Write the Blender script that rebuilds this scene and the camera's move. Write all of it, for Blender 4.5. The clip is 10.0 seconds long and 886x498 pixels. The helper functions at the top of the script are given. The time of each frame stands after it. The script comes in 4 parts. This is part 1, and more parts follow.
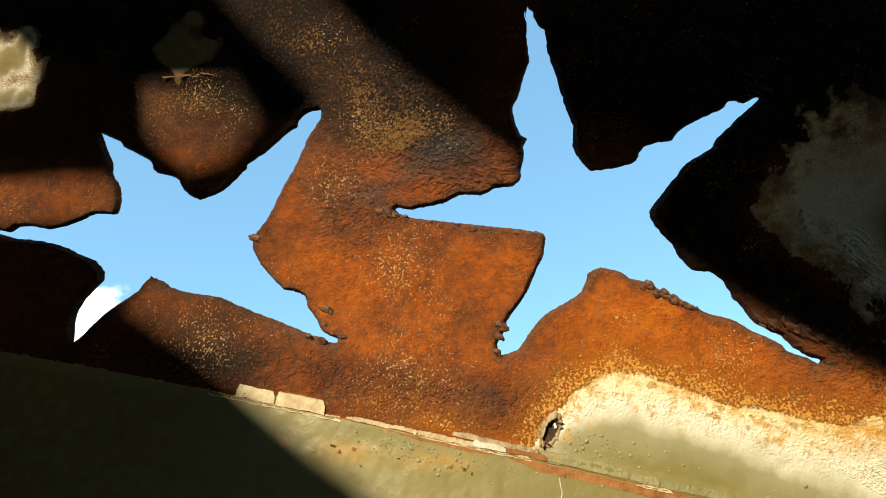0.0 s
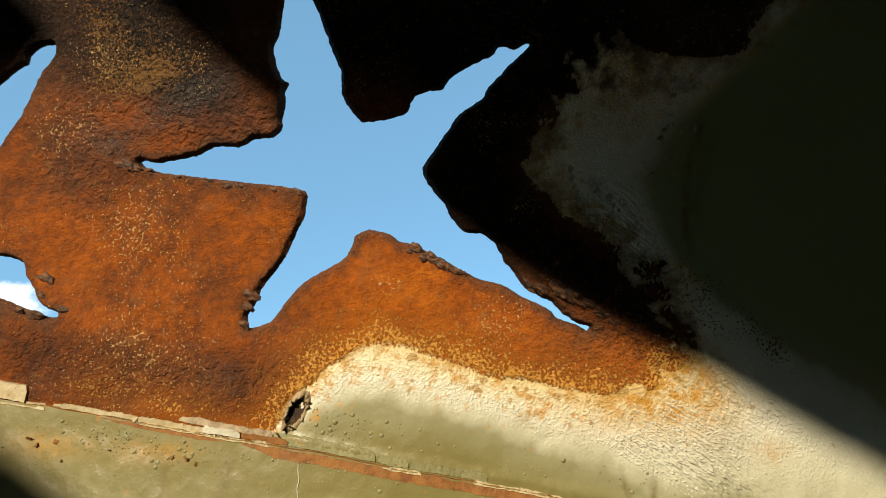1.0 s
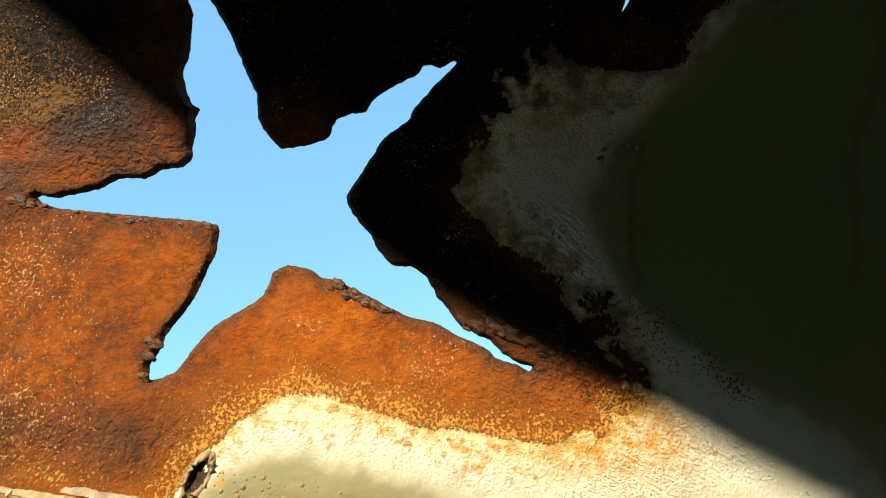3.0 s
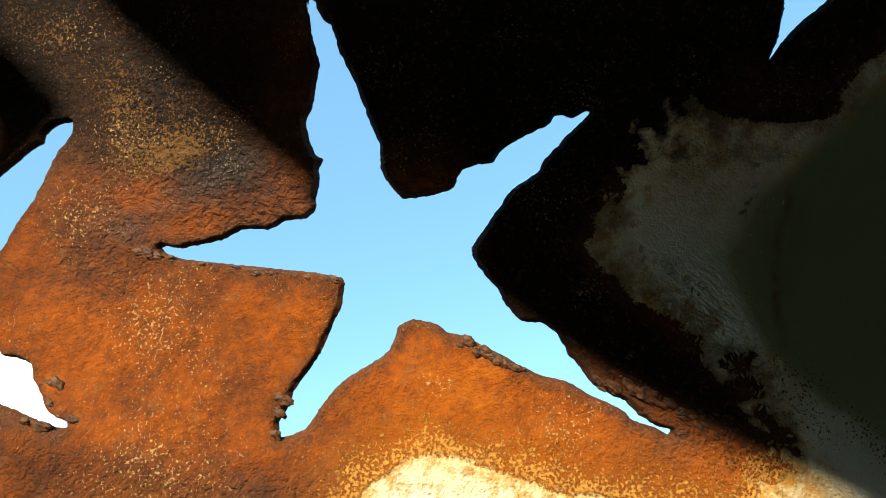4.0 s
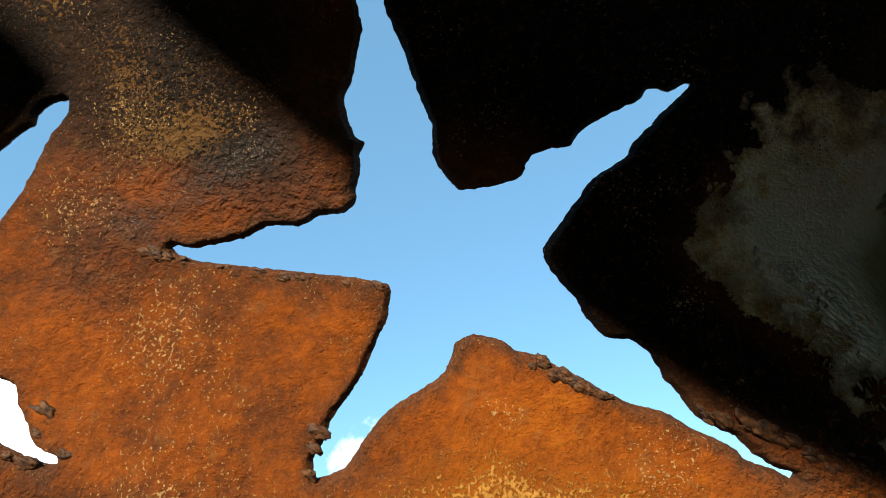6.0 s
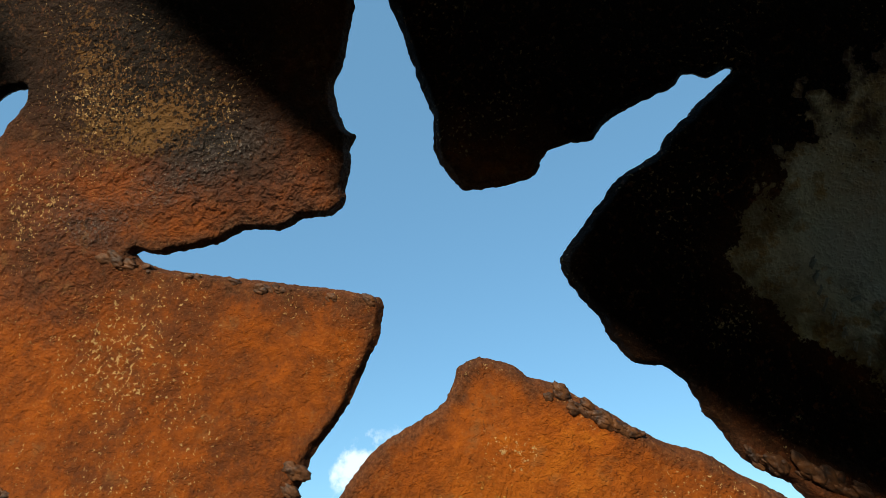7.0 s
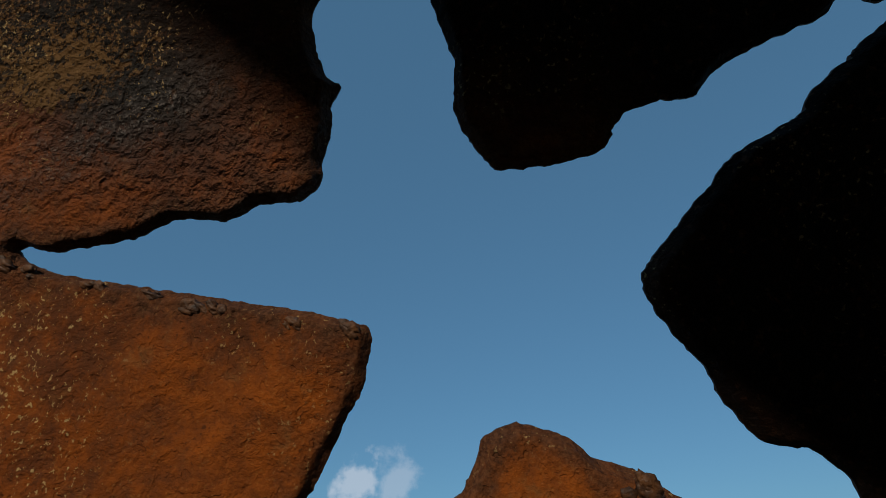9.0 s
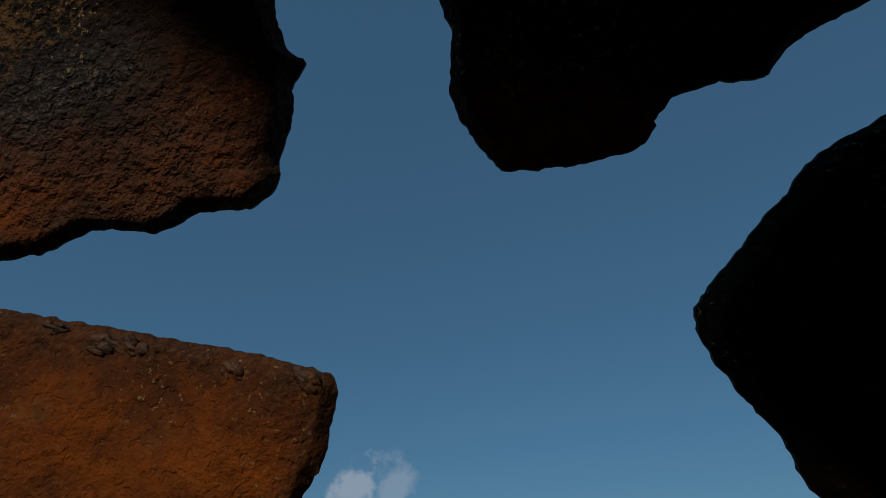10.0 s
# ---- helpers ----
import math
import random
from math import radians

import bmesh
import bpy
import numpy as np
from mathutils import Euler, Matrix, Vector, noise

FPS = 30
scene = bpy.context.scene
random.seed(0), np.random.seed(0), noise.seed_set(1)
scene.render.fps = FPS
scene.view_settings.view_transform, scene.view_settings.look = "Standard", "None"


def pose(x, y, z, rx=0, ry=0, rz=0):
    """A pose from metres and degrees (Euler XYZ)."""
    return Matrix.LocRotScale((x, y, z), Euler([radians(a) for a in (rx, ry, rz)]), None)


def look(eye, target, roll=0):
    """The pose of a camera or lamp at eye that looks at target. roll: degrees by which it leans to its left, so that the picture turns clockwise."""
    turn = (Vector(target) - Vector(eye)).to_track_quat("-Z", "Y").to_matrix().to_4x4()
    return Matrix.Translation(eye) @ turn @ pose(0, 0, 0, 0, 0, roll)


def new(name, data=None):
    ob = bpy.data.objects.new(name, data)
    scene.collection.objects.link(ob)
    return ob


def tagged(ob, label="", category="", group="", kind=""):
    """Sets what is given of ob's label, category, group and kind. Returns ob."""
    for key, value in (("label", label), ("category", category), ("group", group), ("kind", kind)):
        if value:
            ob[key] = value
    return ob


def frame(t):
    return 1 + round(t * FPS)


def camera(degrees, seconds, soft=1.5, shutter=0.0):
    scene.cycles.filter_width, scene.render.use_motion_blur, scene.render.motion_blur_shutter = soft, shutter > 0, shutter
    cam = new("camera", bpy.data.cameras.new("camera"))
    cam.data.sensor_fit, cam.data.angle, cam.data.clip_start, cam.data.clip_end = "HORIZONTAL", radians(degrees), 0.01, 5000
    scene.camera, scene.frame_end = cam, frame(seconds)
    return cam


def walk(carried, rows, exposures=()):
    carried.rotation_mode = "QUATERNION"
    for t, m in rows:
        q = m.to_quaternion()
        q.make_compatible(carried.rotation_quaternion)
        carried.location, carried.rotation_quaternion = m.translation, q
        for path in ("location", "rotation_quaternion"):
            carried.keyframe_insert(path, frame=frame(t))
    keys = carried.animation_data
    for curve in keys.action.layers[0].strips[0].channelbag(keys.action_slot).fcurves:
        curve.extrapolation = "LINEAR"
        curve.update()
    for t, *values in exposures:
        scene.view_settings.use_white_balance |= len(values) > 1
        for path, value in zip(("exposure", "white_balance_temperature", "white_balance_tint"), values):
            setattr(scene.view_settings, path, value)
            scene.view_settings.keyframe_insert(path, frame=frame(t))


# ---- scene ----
from mathutils import geometry

# The inside of a torch-cut steel drum. Everything is laid out in the drum's own frame
# (x along the drum, y towards the cut side, z up), which BASE leans back in the world.
EYE, TILT, LEAN = 2.48, 31.0, 0.0
BASE = pose(0, 0, EYE, TILT, LEAN, 0)
cam = camera(86.00, 10.0, soft=0.8)
PATH = [
    (0, (-0.01473, 0.00393, -0.00757), (0.01371, 1.00327, 0.01516), 1.69),
    (0.5, (0.10568, 0.03860, -0.02792), (0.20081, 1.03386, -0.00777), 2.37),
    (1, (0.22101, 0.05490, -0.03968), (0.36006, 1.04509, -0.02609), 1.78),
    (1.5, (0.28862, 0.06497, -0.05568), (0.45047, 1.05169, -0.04142), 1.31),
    (2, (0.32432, 0.07329, -0.06466), (0.49122, 1.05904, -0.04355), 0.28),
    (3.5, (0.25193, 0.10874, 0.00199), (0.39047, 1.09597, 0.08058), 0.54),
    (4, (0.18258, 0.11904, 0.02725), (0.29963, 1.10966, 0.09772), 0.66),
    (4.5, (0.13547, 0.14255, 0.03909), (0.24127, 1.13434, 0.11085), 0.46),
    (5, (0.13627, 0.16263, 0.03968), (0.23817, 1.15461, 0.11441), -0.23),
    (5.5, (0.13481, 0.18595, 0.03183), (0.24670, 1.17709, 0.10352), 0.58),
    (7, (0.14685, 0.26489, 0.03306), (0.24453, 1.25506, 0.13317), 1.40),
    (7.5, (0.13773, 0.30220, 0.02620), (0.23901, 1.29098, 0.13604), 1.81),
    (8, (0.14451, 0.33429, 0.02621), (0.23920, 1.32355, 0.13760), 2.56),
    (8.5, (0.14294, 0.36461, 0.03087), (0.23484, 1.35354, 0.14734), 2.51),
    (9, (0.15153, 0.38814, 0.03979), (0.23461, 1.37585, 0.17218), 3.10),
    (9.5, (0.15592, 0.41545, 0.04865), (0.23380, 1.40285, 0.18639), 3.27),
    (10, (0.15968, 0.44367, 0.05547), (0.24092, 1.43034, 0.19650), 3.74),
]
GAIN = 1.75
# seconds, stops beside the gain, kelvin: the film's camera darkens and cools as the sky fills its view
EXPOSURES = [
    (t, GAIN + e, kelvin, 10.0)
    for t, e, kelvin in (
        (0.0, -0.1, 6800), (1.0, -0.42, 6750), (1.5, -0.32, 6600), (2.0, -0.15, 6500), (3.5, 0.12, 6600), (4.5, 0.03, 6650), (5.5, -0.18, 6550), (6.4, -0.47, 6450),
        (7.0, -0.74, 6400), (7.5, -1.05, 6300), (8.2, -1.46, 6150), (9.0, -1.97, 5950), (9.5, -2.27, 5850), (10.0, -2.64, 5800),
    )
]
walk(cam, [(t, BASE @ look(eye, target, roll)) for t, eye, target, roll in PATH], EXPOSURES)

# ---- light ----
TO_SUN = Vector((-0.45, -0.62, 0.64)).normalized()
sun_world = (BASE.to_3x3() @ TO_SUN).normalized()
sun = new("sun", bpy.data.lights.new("sun", "SUN"))
sun.data.energy, sun.data.angle, sun.data.color = 2.3, radians(0.5), (1.0, 0.89, 0.68)
sun.matrix_world = look((0, 0, 30), Vector((0, 0, 30)) - sun_world)

world = bpy.data.worlds.new("sky")
scene.world = world
world.use_nodes = True


def node(tree, kind, links=(), **values):
    """A node with its settings; links: (input, socket or value)."""
    n = tree.nodes.new(kind)
    for key, value in values.items():
        setattr(n, key, value)
    for key, value in links:
        if isinstance(value, bpy.types.NodeSocket):
            tree.links.new(value, n.inputs[key])
        else:
            n.inputs[key].default_value = value
    return n


def build_sky():
    t = world.node_tree
    t.nodes.clear()
    sky = node(t, "ShaderNodeTexSky", sky_type="NISHITA", sun_disc=False, altitude=50.0, air_density=1.0, dust_density=0.7, ozone_density=3.2)
    sky.sun_elevation = math.asin(sun_world.z)
    sky.sun_rotation = math.atan2(sun_world.x, sun_world.y)
    way = node(t, "ShaderNodeTexCoord").outputs["Generated"]
    puff = node(t, "ShaderNodeTexNoise", [("Vector", way), ("Scale", 14.0), ("Detail", 7.0), ("Roughness", 0.6)])
    mask = None
    # low clouds: direction in the drum's frame, cosine at the rim, softness, density
    for way_to, half, soft, dense in (((-0.0439, 0.9453, -0.3231), 1.2, 1.6, 0.55), ((0.0109, 0.9468, -0.3216), 1.2, 2.0, 0.35), ((-0.5485, 0.8058, -0.2232), 2.5, 3.0, 1.0), ((-0.5849, 0.7959, -0.1562), 3.0, 3.0, 1.0)):
        c = (BASE.to_3x3() @ Vector(way_to)).normalized()
        dot = node(t, "ShaderNodeVectorMath", [(0, way), (1, c)], operation="DOT_PRODUCT").outputs["Value"]
        ang = node(t, "ShaderNodeMath", [(0, dot)], operation="ARCCOSINE").outputs[0]
        rough = node(t, "ShaderNodeMath", [(0, puff.outputs[0]), (1, radians(9.0)), (2, ang)], operation="MULTIPLY_ADD").outputs[0]
        one = node(t, "ShaderNodeMapRange", [(0, rough), (1, radians(half + 4.5)), (2, radians(half + 4.5 + soft)), (3, dense), (4, 0.0)], interpolation_type="SMOOTHSTEP").outputs[0]
        mask = one if mask is None else node(t, "ShaderNodeMath", [(0, mask), (1, one)], operation="MAXIMUM").outputs[0]
    air = node(t, "ShaderNodeMix", [("Factor", 1.0), ("A", sky.outputs[0]), ("B", (0.95, 1.10, 1.0, 1))], data_type="RGBA", blend_type="MULTIPLY")
    haze = node(t, "ShaderNodeMix", [("Factor", 0.62), ("A", air.outputs["Result"]), ("B", (0.58, 1.30, 2.02, 1))], data_type="RGBA")
    cloud = node(t, "ShaderNodeMix", [("Factor", mask), ("A", haze.outputs["Result"]), ("B", (4.9, 5.0, 5.1, 1))], data_type="RGBA")
    back = node(t, "ShaderNodeBackground", [("Color", cloud.outputs["Result"]), ("Strength", SKY)])
    out = node(t, "ShaderNodeOutputWorld", [("Surface", back.outputs[0])])


SKY = 0.15
build_sky()

# ---- materials ----


def ramp(t, value, stops):
    r = t.nodes.new("ShaderNodeValToRGB")
    t.links.new(value, r.inputs[0])
    el = r.color_ramp.elements
    while len(el) < len(stops):
        el.new(0.5)
    for e, (p, c) in zip(el, stops):
        e.position, e.color = p, (*c, 1) if len(c) == 3 else c
    return r.outputs[0]


def blend(t, factor, a, b, how="MIX"):
    return node(t, "ShaderNodeMix", [("Factor", factor), ("A", a), ("B", b)], data_type="RGBA", blend_type=how).outputs["Result"]


def math_node(t, how, a, b=0.0, c=0.0, clamp=False):
    return node(t, "ShaderNodeMath", [(0, a), (1, b), (2, c)], operation=how, use_clamp=clamp).outputs[0]


def spread(t, value, a, b, c=0.0, d=1.0):
    return node(t, "ShaderNodeMapRange", [(0, value), (1, a), (2, b), (3, c), (4, d)], interpolation_type="SMOOTHSTEP").outputs[0]


def cloth(name):
    m = bpy.data.materials.new(name)
    m.use_nodes = True
    t = m.node_tree
    t.nodes.clear()
    where = node(t, "ShaderNodeTexCoord").outputs["Object"]

    def grain(scale, detail=4.0, rough=0.6, offset=(0, 0, 0), squash=(1, 1, 1)):
        v = node(t, "ShaderNodeMapping", [("Vector", where), ("Location", offset), ("Scale", squash)]).outputs[0]
        return node(t, "ShaderNodeTexNoise", [("Vector", v), ("Scale", scale), ("Detail", detail), ("Roughness", rough)]).outputs[0]

    def finish(color, rough, relief, depth, metal=0.0, spec=0.4):
        bump = node(t, "ShaderNodeBump", [("Height", relief), ("Distance", depth), ("Strength", 1.0)])
        b = node(t, "ShaderNodeBsdfPrincipled", [("Base Color", color), ("Roughness", rough), ("Normal", bump.outputs[0]), ("Metallic", metal), ("Specular IOR Level", spec)])
        node(t, "ShaderNodeOutputMaterial", [("Surface", b.outputs[0])])
        return m

    return t, where, grain, finish


def plate_material():
    t, where, grain, finish = cloth("rusted_plate")

    def worn(name):
        return node(t, "ShaderNodeAttribute", attribute_name=name).outputs["Fac"]

    def mul(a, b):
        return math_node(t, "MULTIPLY", a, b)

    def cells(scale, offset=(0, 0, 0)):
        v = node(t, "ShaderNodeMapping", [("Vector", where), ("Location", offset)]).outputs[0]
        wob = node(t, "ShaderNodeTexNoise", [("Vector", v), ("Scale", scale * 1.3), ("Detail", 2.0)]).outputs["Color"]
        v = node(t, "ShaderNodeVectorMath", [(0, wob), (1, (0.9 / scale,) * 3), (2, v)], operation="MULTIPLY_ADD").outputs[0]
        return node(t, "ShaderNodeTexVoronoi", [("Vector", v), ("Scale", scale)]).outputs["Distance"]

    gap, coat, age, sooty_shade, speck, streak = (worn(n) for n in ("edge_gap", "coat", "age", "soot_shade", "speck", "streak"))
    ochre, tone, pepper, rugged, pleat, shaded_olive, crust, amber = (worn(n) for n in ("ochre", "tone", "pepper", "rugged", "pleat", "shaded_olive", "crust", "amber"))
    broad = grain(13.0, 5.0, 0.62)
    mid = grain(80.0, 5.0, 0.65, (3, 1, 7))
    fine = grain(420.0, 4.0, 0.7, (5, 5, 5))
    gritty = grain(210.0, 3.0, 0.6, (2, 2, 8))
    # rust: brown to orange by weathering and painted shade, mottled at three sizes
    heat = math_node(t, "MULTIPLY_ADD", math_node(t, "SUBTRACT", broad, 0.5), 1.1, tone)
    heat = math_node(t, "MULTIPLY_ADD", math_node(t, "SUBTRACT", mid, 0.5), 1.0, heat)
    rust = ramp(t, heat, [(0.0, (0.070, 0.026, 0.010)), (0.25, (0.130, 0.039, 0.012)), (0.48, (0.225, 0.057, 0.008)), (0.70, (0.320, 0.078, 0.007)), (1.0, (0.460, 0.135, 0.010))])
    patchy = spread(t, grain(28.0, 3.0, 0.6, (8, 8, 2)), 0.38, 0.62)
    rust = blend(t, mul(spread(t, fine, 0.55, 0.68, 0.0, 0.70), math_node(t, "MULTIPLY_ADD", patchy, 0.6, 0.3)), rust, (0.050, 0.019, 0.008, 1))
    rust = blend(t, mul(spread(t, fine, 0.45, 0.32, 0.0, 0.42), math_node(t, "MULTIPLY_ADD", patchy, -0.5, 0.8)), rust, (0.42, 0.17, 0.035, 1))
    rust = blend(t, spread(t, grain(45.0, 4.0, 0.7, (9, 2, 2)), 0.56, 0.72, 0.0, 0.45), rust, (0.22, 0.105, 0.034, 1))
    # greyed scale in a narrow band beside the cut
    near = spread(t, math_node(t, "MULTIPLY_ADD", mid, 0.018, gap), 0.010, 0.026, 0.75, 0.0)
    rust = blend(t, near, rust, blend(t, spread(t, fine, 0.40, 0.60), (0.125, 0.055, 0.026, 1), (0.055, 0.024, 0.012, 1)))
    # soot and painted shade, with rusty grains that break through
    through_dark = spread(t, gritty, 0.43, 0.33, 1.0, 0.3)
    rust = blend(t, mul(sooty_shade, mul(through_dark, spread(t, mid, 0.24, 0.44, 0.8, 1.0))), rust, (0.0085, 0.0040, 0.0018, 1))
    # tan scale, broken up by dark pits
    pits = spread(t, grain(170.0, 2.0, 0.5, (1, 6, 9)), 0.575, 0.63)
    rough_tan = mul(spread(t, math_node(t, "MULTIPLY_ADD", ochre, 0.27, grain(260.0, 4.0, 0.7, (2, 7, 8))), 0.585, 0.70), spread(t, ochre, 0.05, 0.3, 0.0, 0.85))
    rust = blend(t, rough_tan, rust, blend(t, broad, (0.130, 0.050, 0.012, 1), (0.255, 0.135, 0.034, 1)))
    rust = blend(t, mul(pits, spread(t, ochre, 0.3, 0.7, 0.0, 0.9)), rust, (0.035, 0.020, 0.010, 1))
    # blue-grey burnt crust
    rust = blend(t, mul(crust, spread(t, math_node(t, "MULTIPLY_ADD", mid, 0.6, gritty), 0.62, 0.84)), rust, (0.034, 0.024, 0.021, 1))
    # pale grains painted as the crust's grey highlights
    rust = blend(t, mul(crust, spread(t, fine, 0.52, 0.64, 0.0, 0.75)), rust, (0.25, 0.205, 0.18, 1))
    # pale flecks in clusters
    pale = mul(spread(t, math_node(t, "MULTIPLY_ADD", speck, 0.075, grain(330.0, 4.0, 0.68, (2, 9, 4))), 0.625, 0.675), spread(t, speck, 0.08, 0.3))
    rust = blend(t, mul(pale, 0.85), rust, (0.52, 0.34, 0.14, 1))
    # yellow grains ahead of the paint, closer together towards it, fading in painted shade
    flecks = grain(310.0, 4.0, 0.68, (1, 8, 3))
    blotch = grain(34.0, 4.0, 0.6, (4, 4, 1))
    ahead = math_node(t, "MULTIPLY_ADD", math_node(t, "SUBTRACT", blotch, 0.5), 0.05, coat)
    bloom = spread(t, math_node(t, "MULTIPLY_ADD", spread(t, ahead, -0.042, 0.002), 0.16, flecks), 0.585, 0.66)
    bloom = mul(mul(bloom, spread(t, coat, -0.065, -0.03)), spread(t, sooty_shade, 0.15, 0.6, 1.0, 0.0))
    rust = blend(t, mul(spread(t, ahead, -0.075, -0.005, 0.0, 0.45), spread(t, sooty_shade, 0.15, 0.6, 1.0, 0.0)), rust, (0.40, 0.115, 0.008, 1))
    rust = blend(t, mul(bloom, 0.85), rust, blend(t, fine, (0.50, 0.19, 0.020, 1), (0.74, 0.43, 0.11, 1)))
    # dark grains thrown over rust and paint
    dots = cells(270.0, (3, 2, 1))
    grime = mul(spread(t, math_node(t, "MULTIPLY_ADD", pepper, -0.42, dots), 0.10, 0.02), spread(t, pepper, 0.05, 0.25))
    # what is left of the paint
    edge = math_node(t, "MULTIPLY_ADD", math_node(t, "SUBTRACT", blotch, 0.5), 0.014, coat)
    paint = spread(t, math_node(t, "MULTIPLY_ADD", math_node(t, "SUBTRACT", flecks, 0.5), 0.022, edge), -0.0015, 0.0015)
    old = math_node(t, "MULTIPLY_ADD", math_node(t, "SUBTRACT", blotch, 0.5), 0.018, age)
    shade = ramp(t, math_node(t, "MULTIPLY", old, 10.0), [(0.0, (0.68, 0.50, 0.21)), (0.10, (0.70, 0.61, 0.38)), (0.36, (0.66, 0.63, 0.50)), (0.52, (0.53, 0.51, 0.37)), (0.68, (0.275, 0.255, 0.138)), (1.0, (0.198, 0.170, 0.060))])
    stain = spread(t, math_node(t, "MULTIPLY_ADD", spread(t, coat, 0.0, 0.09), -0.22, grain(70.0, 5.0, 0.68, (8, 0, 2))), 0.44, 0.62, 0.0, 0.85)
    stain = math_node(t, "MAXIMUM", stain, mul(amber, spread(t, grain(75.0, 5.0, 0.7, (5, 3, 2)), 0.36, 0.60, 0.25, 1.0)))
    shade = blend(t, stain, shade, (0.50, 0.255, 0.045, 1))
    spots = spread(t, math_node(t, "MULTIPLY_ADD", spread(t, coat, 0.0, 0.12), -0.08, grain(55.0, 2.0, 0.5, (1, 1, 7))), 0.63, 0.69, 0.0, 0.75)
    shade = blend(t, spots, shade, (0.36, 0.20, 0.045, 1))
    shade = blend(t, spread(t, grain(11.0, 5.0, 0.65, (2, 5, 6)), 0.50, 0.74, 0.0, 0.35), shade, (0.17, 0.135, 0.050, 1))
    # olive darkened and greened as painted shade on the upper right
    shade = blend(t, mul(shaded_olive, spread(t, age, 0.055, 0.075)), shade, (0.165, 0.185, 0.072, 1))
    shade = blend(t, mul(streak, spread(t, grain(60.0, 3.0, 0.5, (3, 3, 3)), 0.25, 0.6, 0.5, 1.0)), shade, (0.12, 0.072, 0.020, 1))
    # dark rust blotches that carry the painted shade onto the paint's rim
    rust_blots = mul(sooty_shade, spread(t, math_node(t, "MULTIPLY_ADD", math_node(t, "SUBTRACT", blotch, 0.5), 0.16, math_node(t, "MULTIPLY_ADD", math_node(t, "SUBTRACT", flecks, 0.5), 0.05, coat)), 0.040, -0.005, 0.0, 0.95))
    shade = blend(t, rust_blots, shade, blend(t, mid, (0.020, 0.010, 0.005, 1), (0.105, 0.034, 0.012, 1)))
    color = blend(t, paint, rust, shade)
    color = blend(t, mul(grime, spread(t, flecks, 0.35, 0.5, 0.3, 0.95)), color, (0.085, 0.034, 0.013, 1))
    # relief: gritty scale; worm-like blisters in the scorched paint, pleats where it slid
    scale = math_node(t, "MULTIPLY_ADD", fine, 0.55, mul(gritty, 0.85))
    scale = mul(scale, math_node(t, "MULTIPLY_ADD", rugged, 1.7, spread(t, grain(22.0, 3.0, 0.5, (4, 9, 1)), 0.38, 0.62, 0.35, 0.9)))
    scale = math_node(t, "MULTIPLY_ADD", mul(rugged, spread(t, grain(125.0, 3.0, 0.6, (7, 7, 3)), 0.36, 0.66)), 1.5, scale)
    scale = math_node(t, "SUBTRACT", math_node(t, "MULTIPLY_ADD", mid, 0.7, scale), mul(pits, spread(t, ochre, 0.2, 0.6, 0.12, 0.55)))
    worm = spread(t, grain(310.0, 2.0, 0.5, (6, 1, 6)), 0.40, 0.76)
    worm = mul(worm, spread(t, age, 0.066, 0.030, 0.03, 0.28))
    turned = node(t, "ShaderNodeMapping", [("Vector", where), ("Rotation", (0, radians(-40), 0))]).outputs[0]
    rows = node(t, "ShaderNodeMapping", [("Vector", turned), ("Scale", (0.38, 1.0, 1.0))]).outputs[0]
    rows = node(t, "ShaderNodeTexNoise", [("Vector", rows), ("Scale", 230.0), ("Detail", 1.5)]).outputs[0]
    fold = mul(pleat, spread(t, rows, 0.36, 0.66, 0.0, 0.8))
    skin = math_node(t, "ADD", math_node(t, "ADD", worm, fold), math_node(t, "MULTIPLY_ADD", grain(60.0, 2.0, 0.5, (6, 6, 6)), 0.25, 0.55))
    height = node(t, "ShaderNodeMix", [("Factor", paint), ("A", scale), ("B", skin)], data_type="FLOAT").outputs["Result"]
    height = math_node(t, "MULTIPLY_ADD", grime, 0.45, math_node(t, "MULTIPLY_ADD", mul(bloom, math_node(t, "SUBTRACT", 1.0, paint)), 0.35, height))
    dull = math_node(t, "MULTIPLY_ADD", crust, -0.30, 0.82)
    rough = node(t, "ShaderNodeMix", [("Factor", paint), ("A", dull), ("B", 0.40)], data_type="FLOAT").outputs["Result"]
    gloss = node(t, "ShaderNodeMix", [("Factor", paint), ("A", math_node(t, "MULTIPLY_ADD", rugged, 0.25, 0.14)), ("B", 0.45)], data_type="FLOAT").outputs["Result"]
    return finish(color, rough, height, 0.0029, 0.0, gloss)


def cut_material():
    t, where, grain, finish = cloth("burnt_cut_edge")
    tone = ramp(t, grain(120.0, 4.0), [(0.3, (0.035, 0.02, 0.014)), (0.55, (0.10, 0.05, 0.028)), (0.75, (0.17, 0.09, 0.05))])
    return finish(tone, 0.7, grain(300.0, 4.0, 0.7), 0.001, 0.0, 0.4)


def slag_material():
    t, where, grain, finish = cloth("oxidised_slag")
    tone = ramp(t, grain(150.0, 4.0), [(0.34, (0.030, 0.014, 0.008)), (0.50, (0.095, 0.038, 0.014)), (0.68, (0.180, 0.070, 0.022))])
    return finish(tone, 0.6, grain(500.0, 3.0), 0.0008, 0.0, 0.5)


def paint_material(name, light, dark, rough=0.55):
    t, where, grain, finish = cloth(name)
    tone = ramp(t, grain(70.0, 5.0, 0.65), [(0.35, dark), (0.6, light)])
    tone = blend(t, spread(t, grain(160.0, 3.0, 0.7, (3, 3, 1)), 0.62, 0.72), tone, (0.20, 0.085, 0.025, 1))
    return finish(tone, rough, grain(320.0, 3.0), 0.0007, 0.0, 0.4)


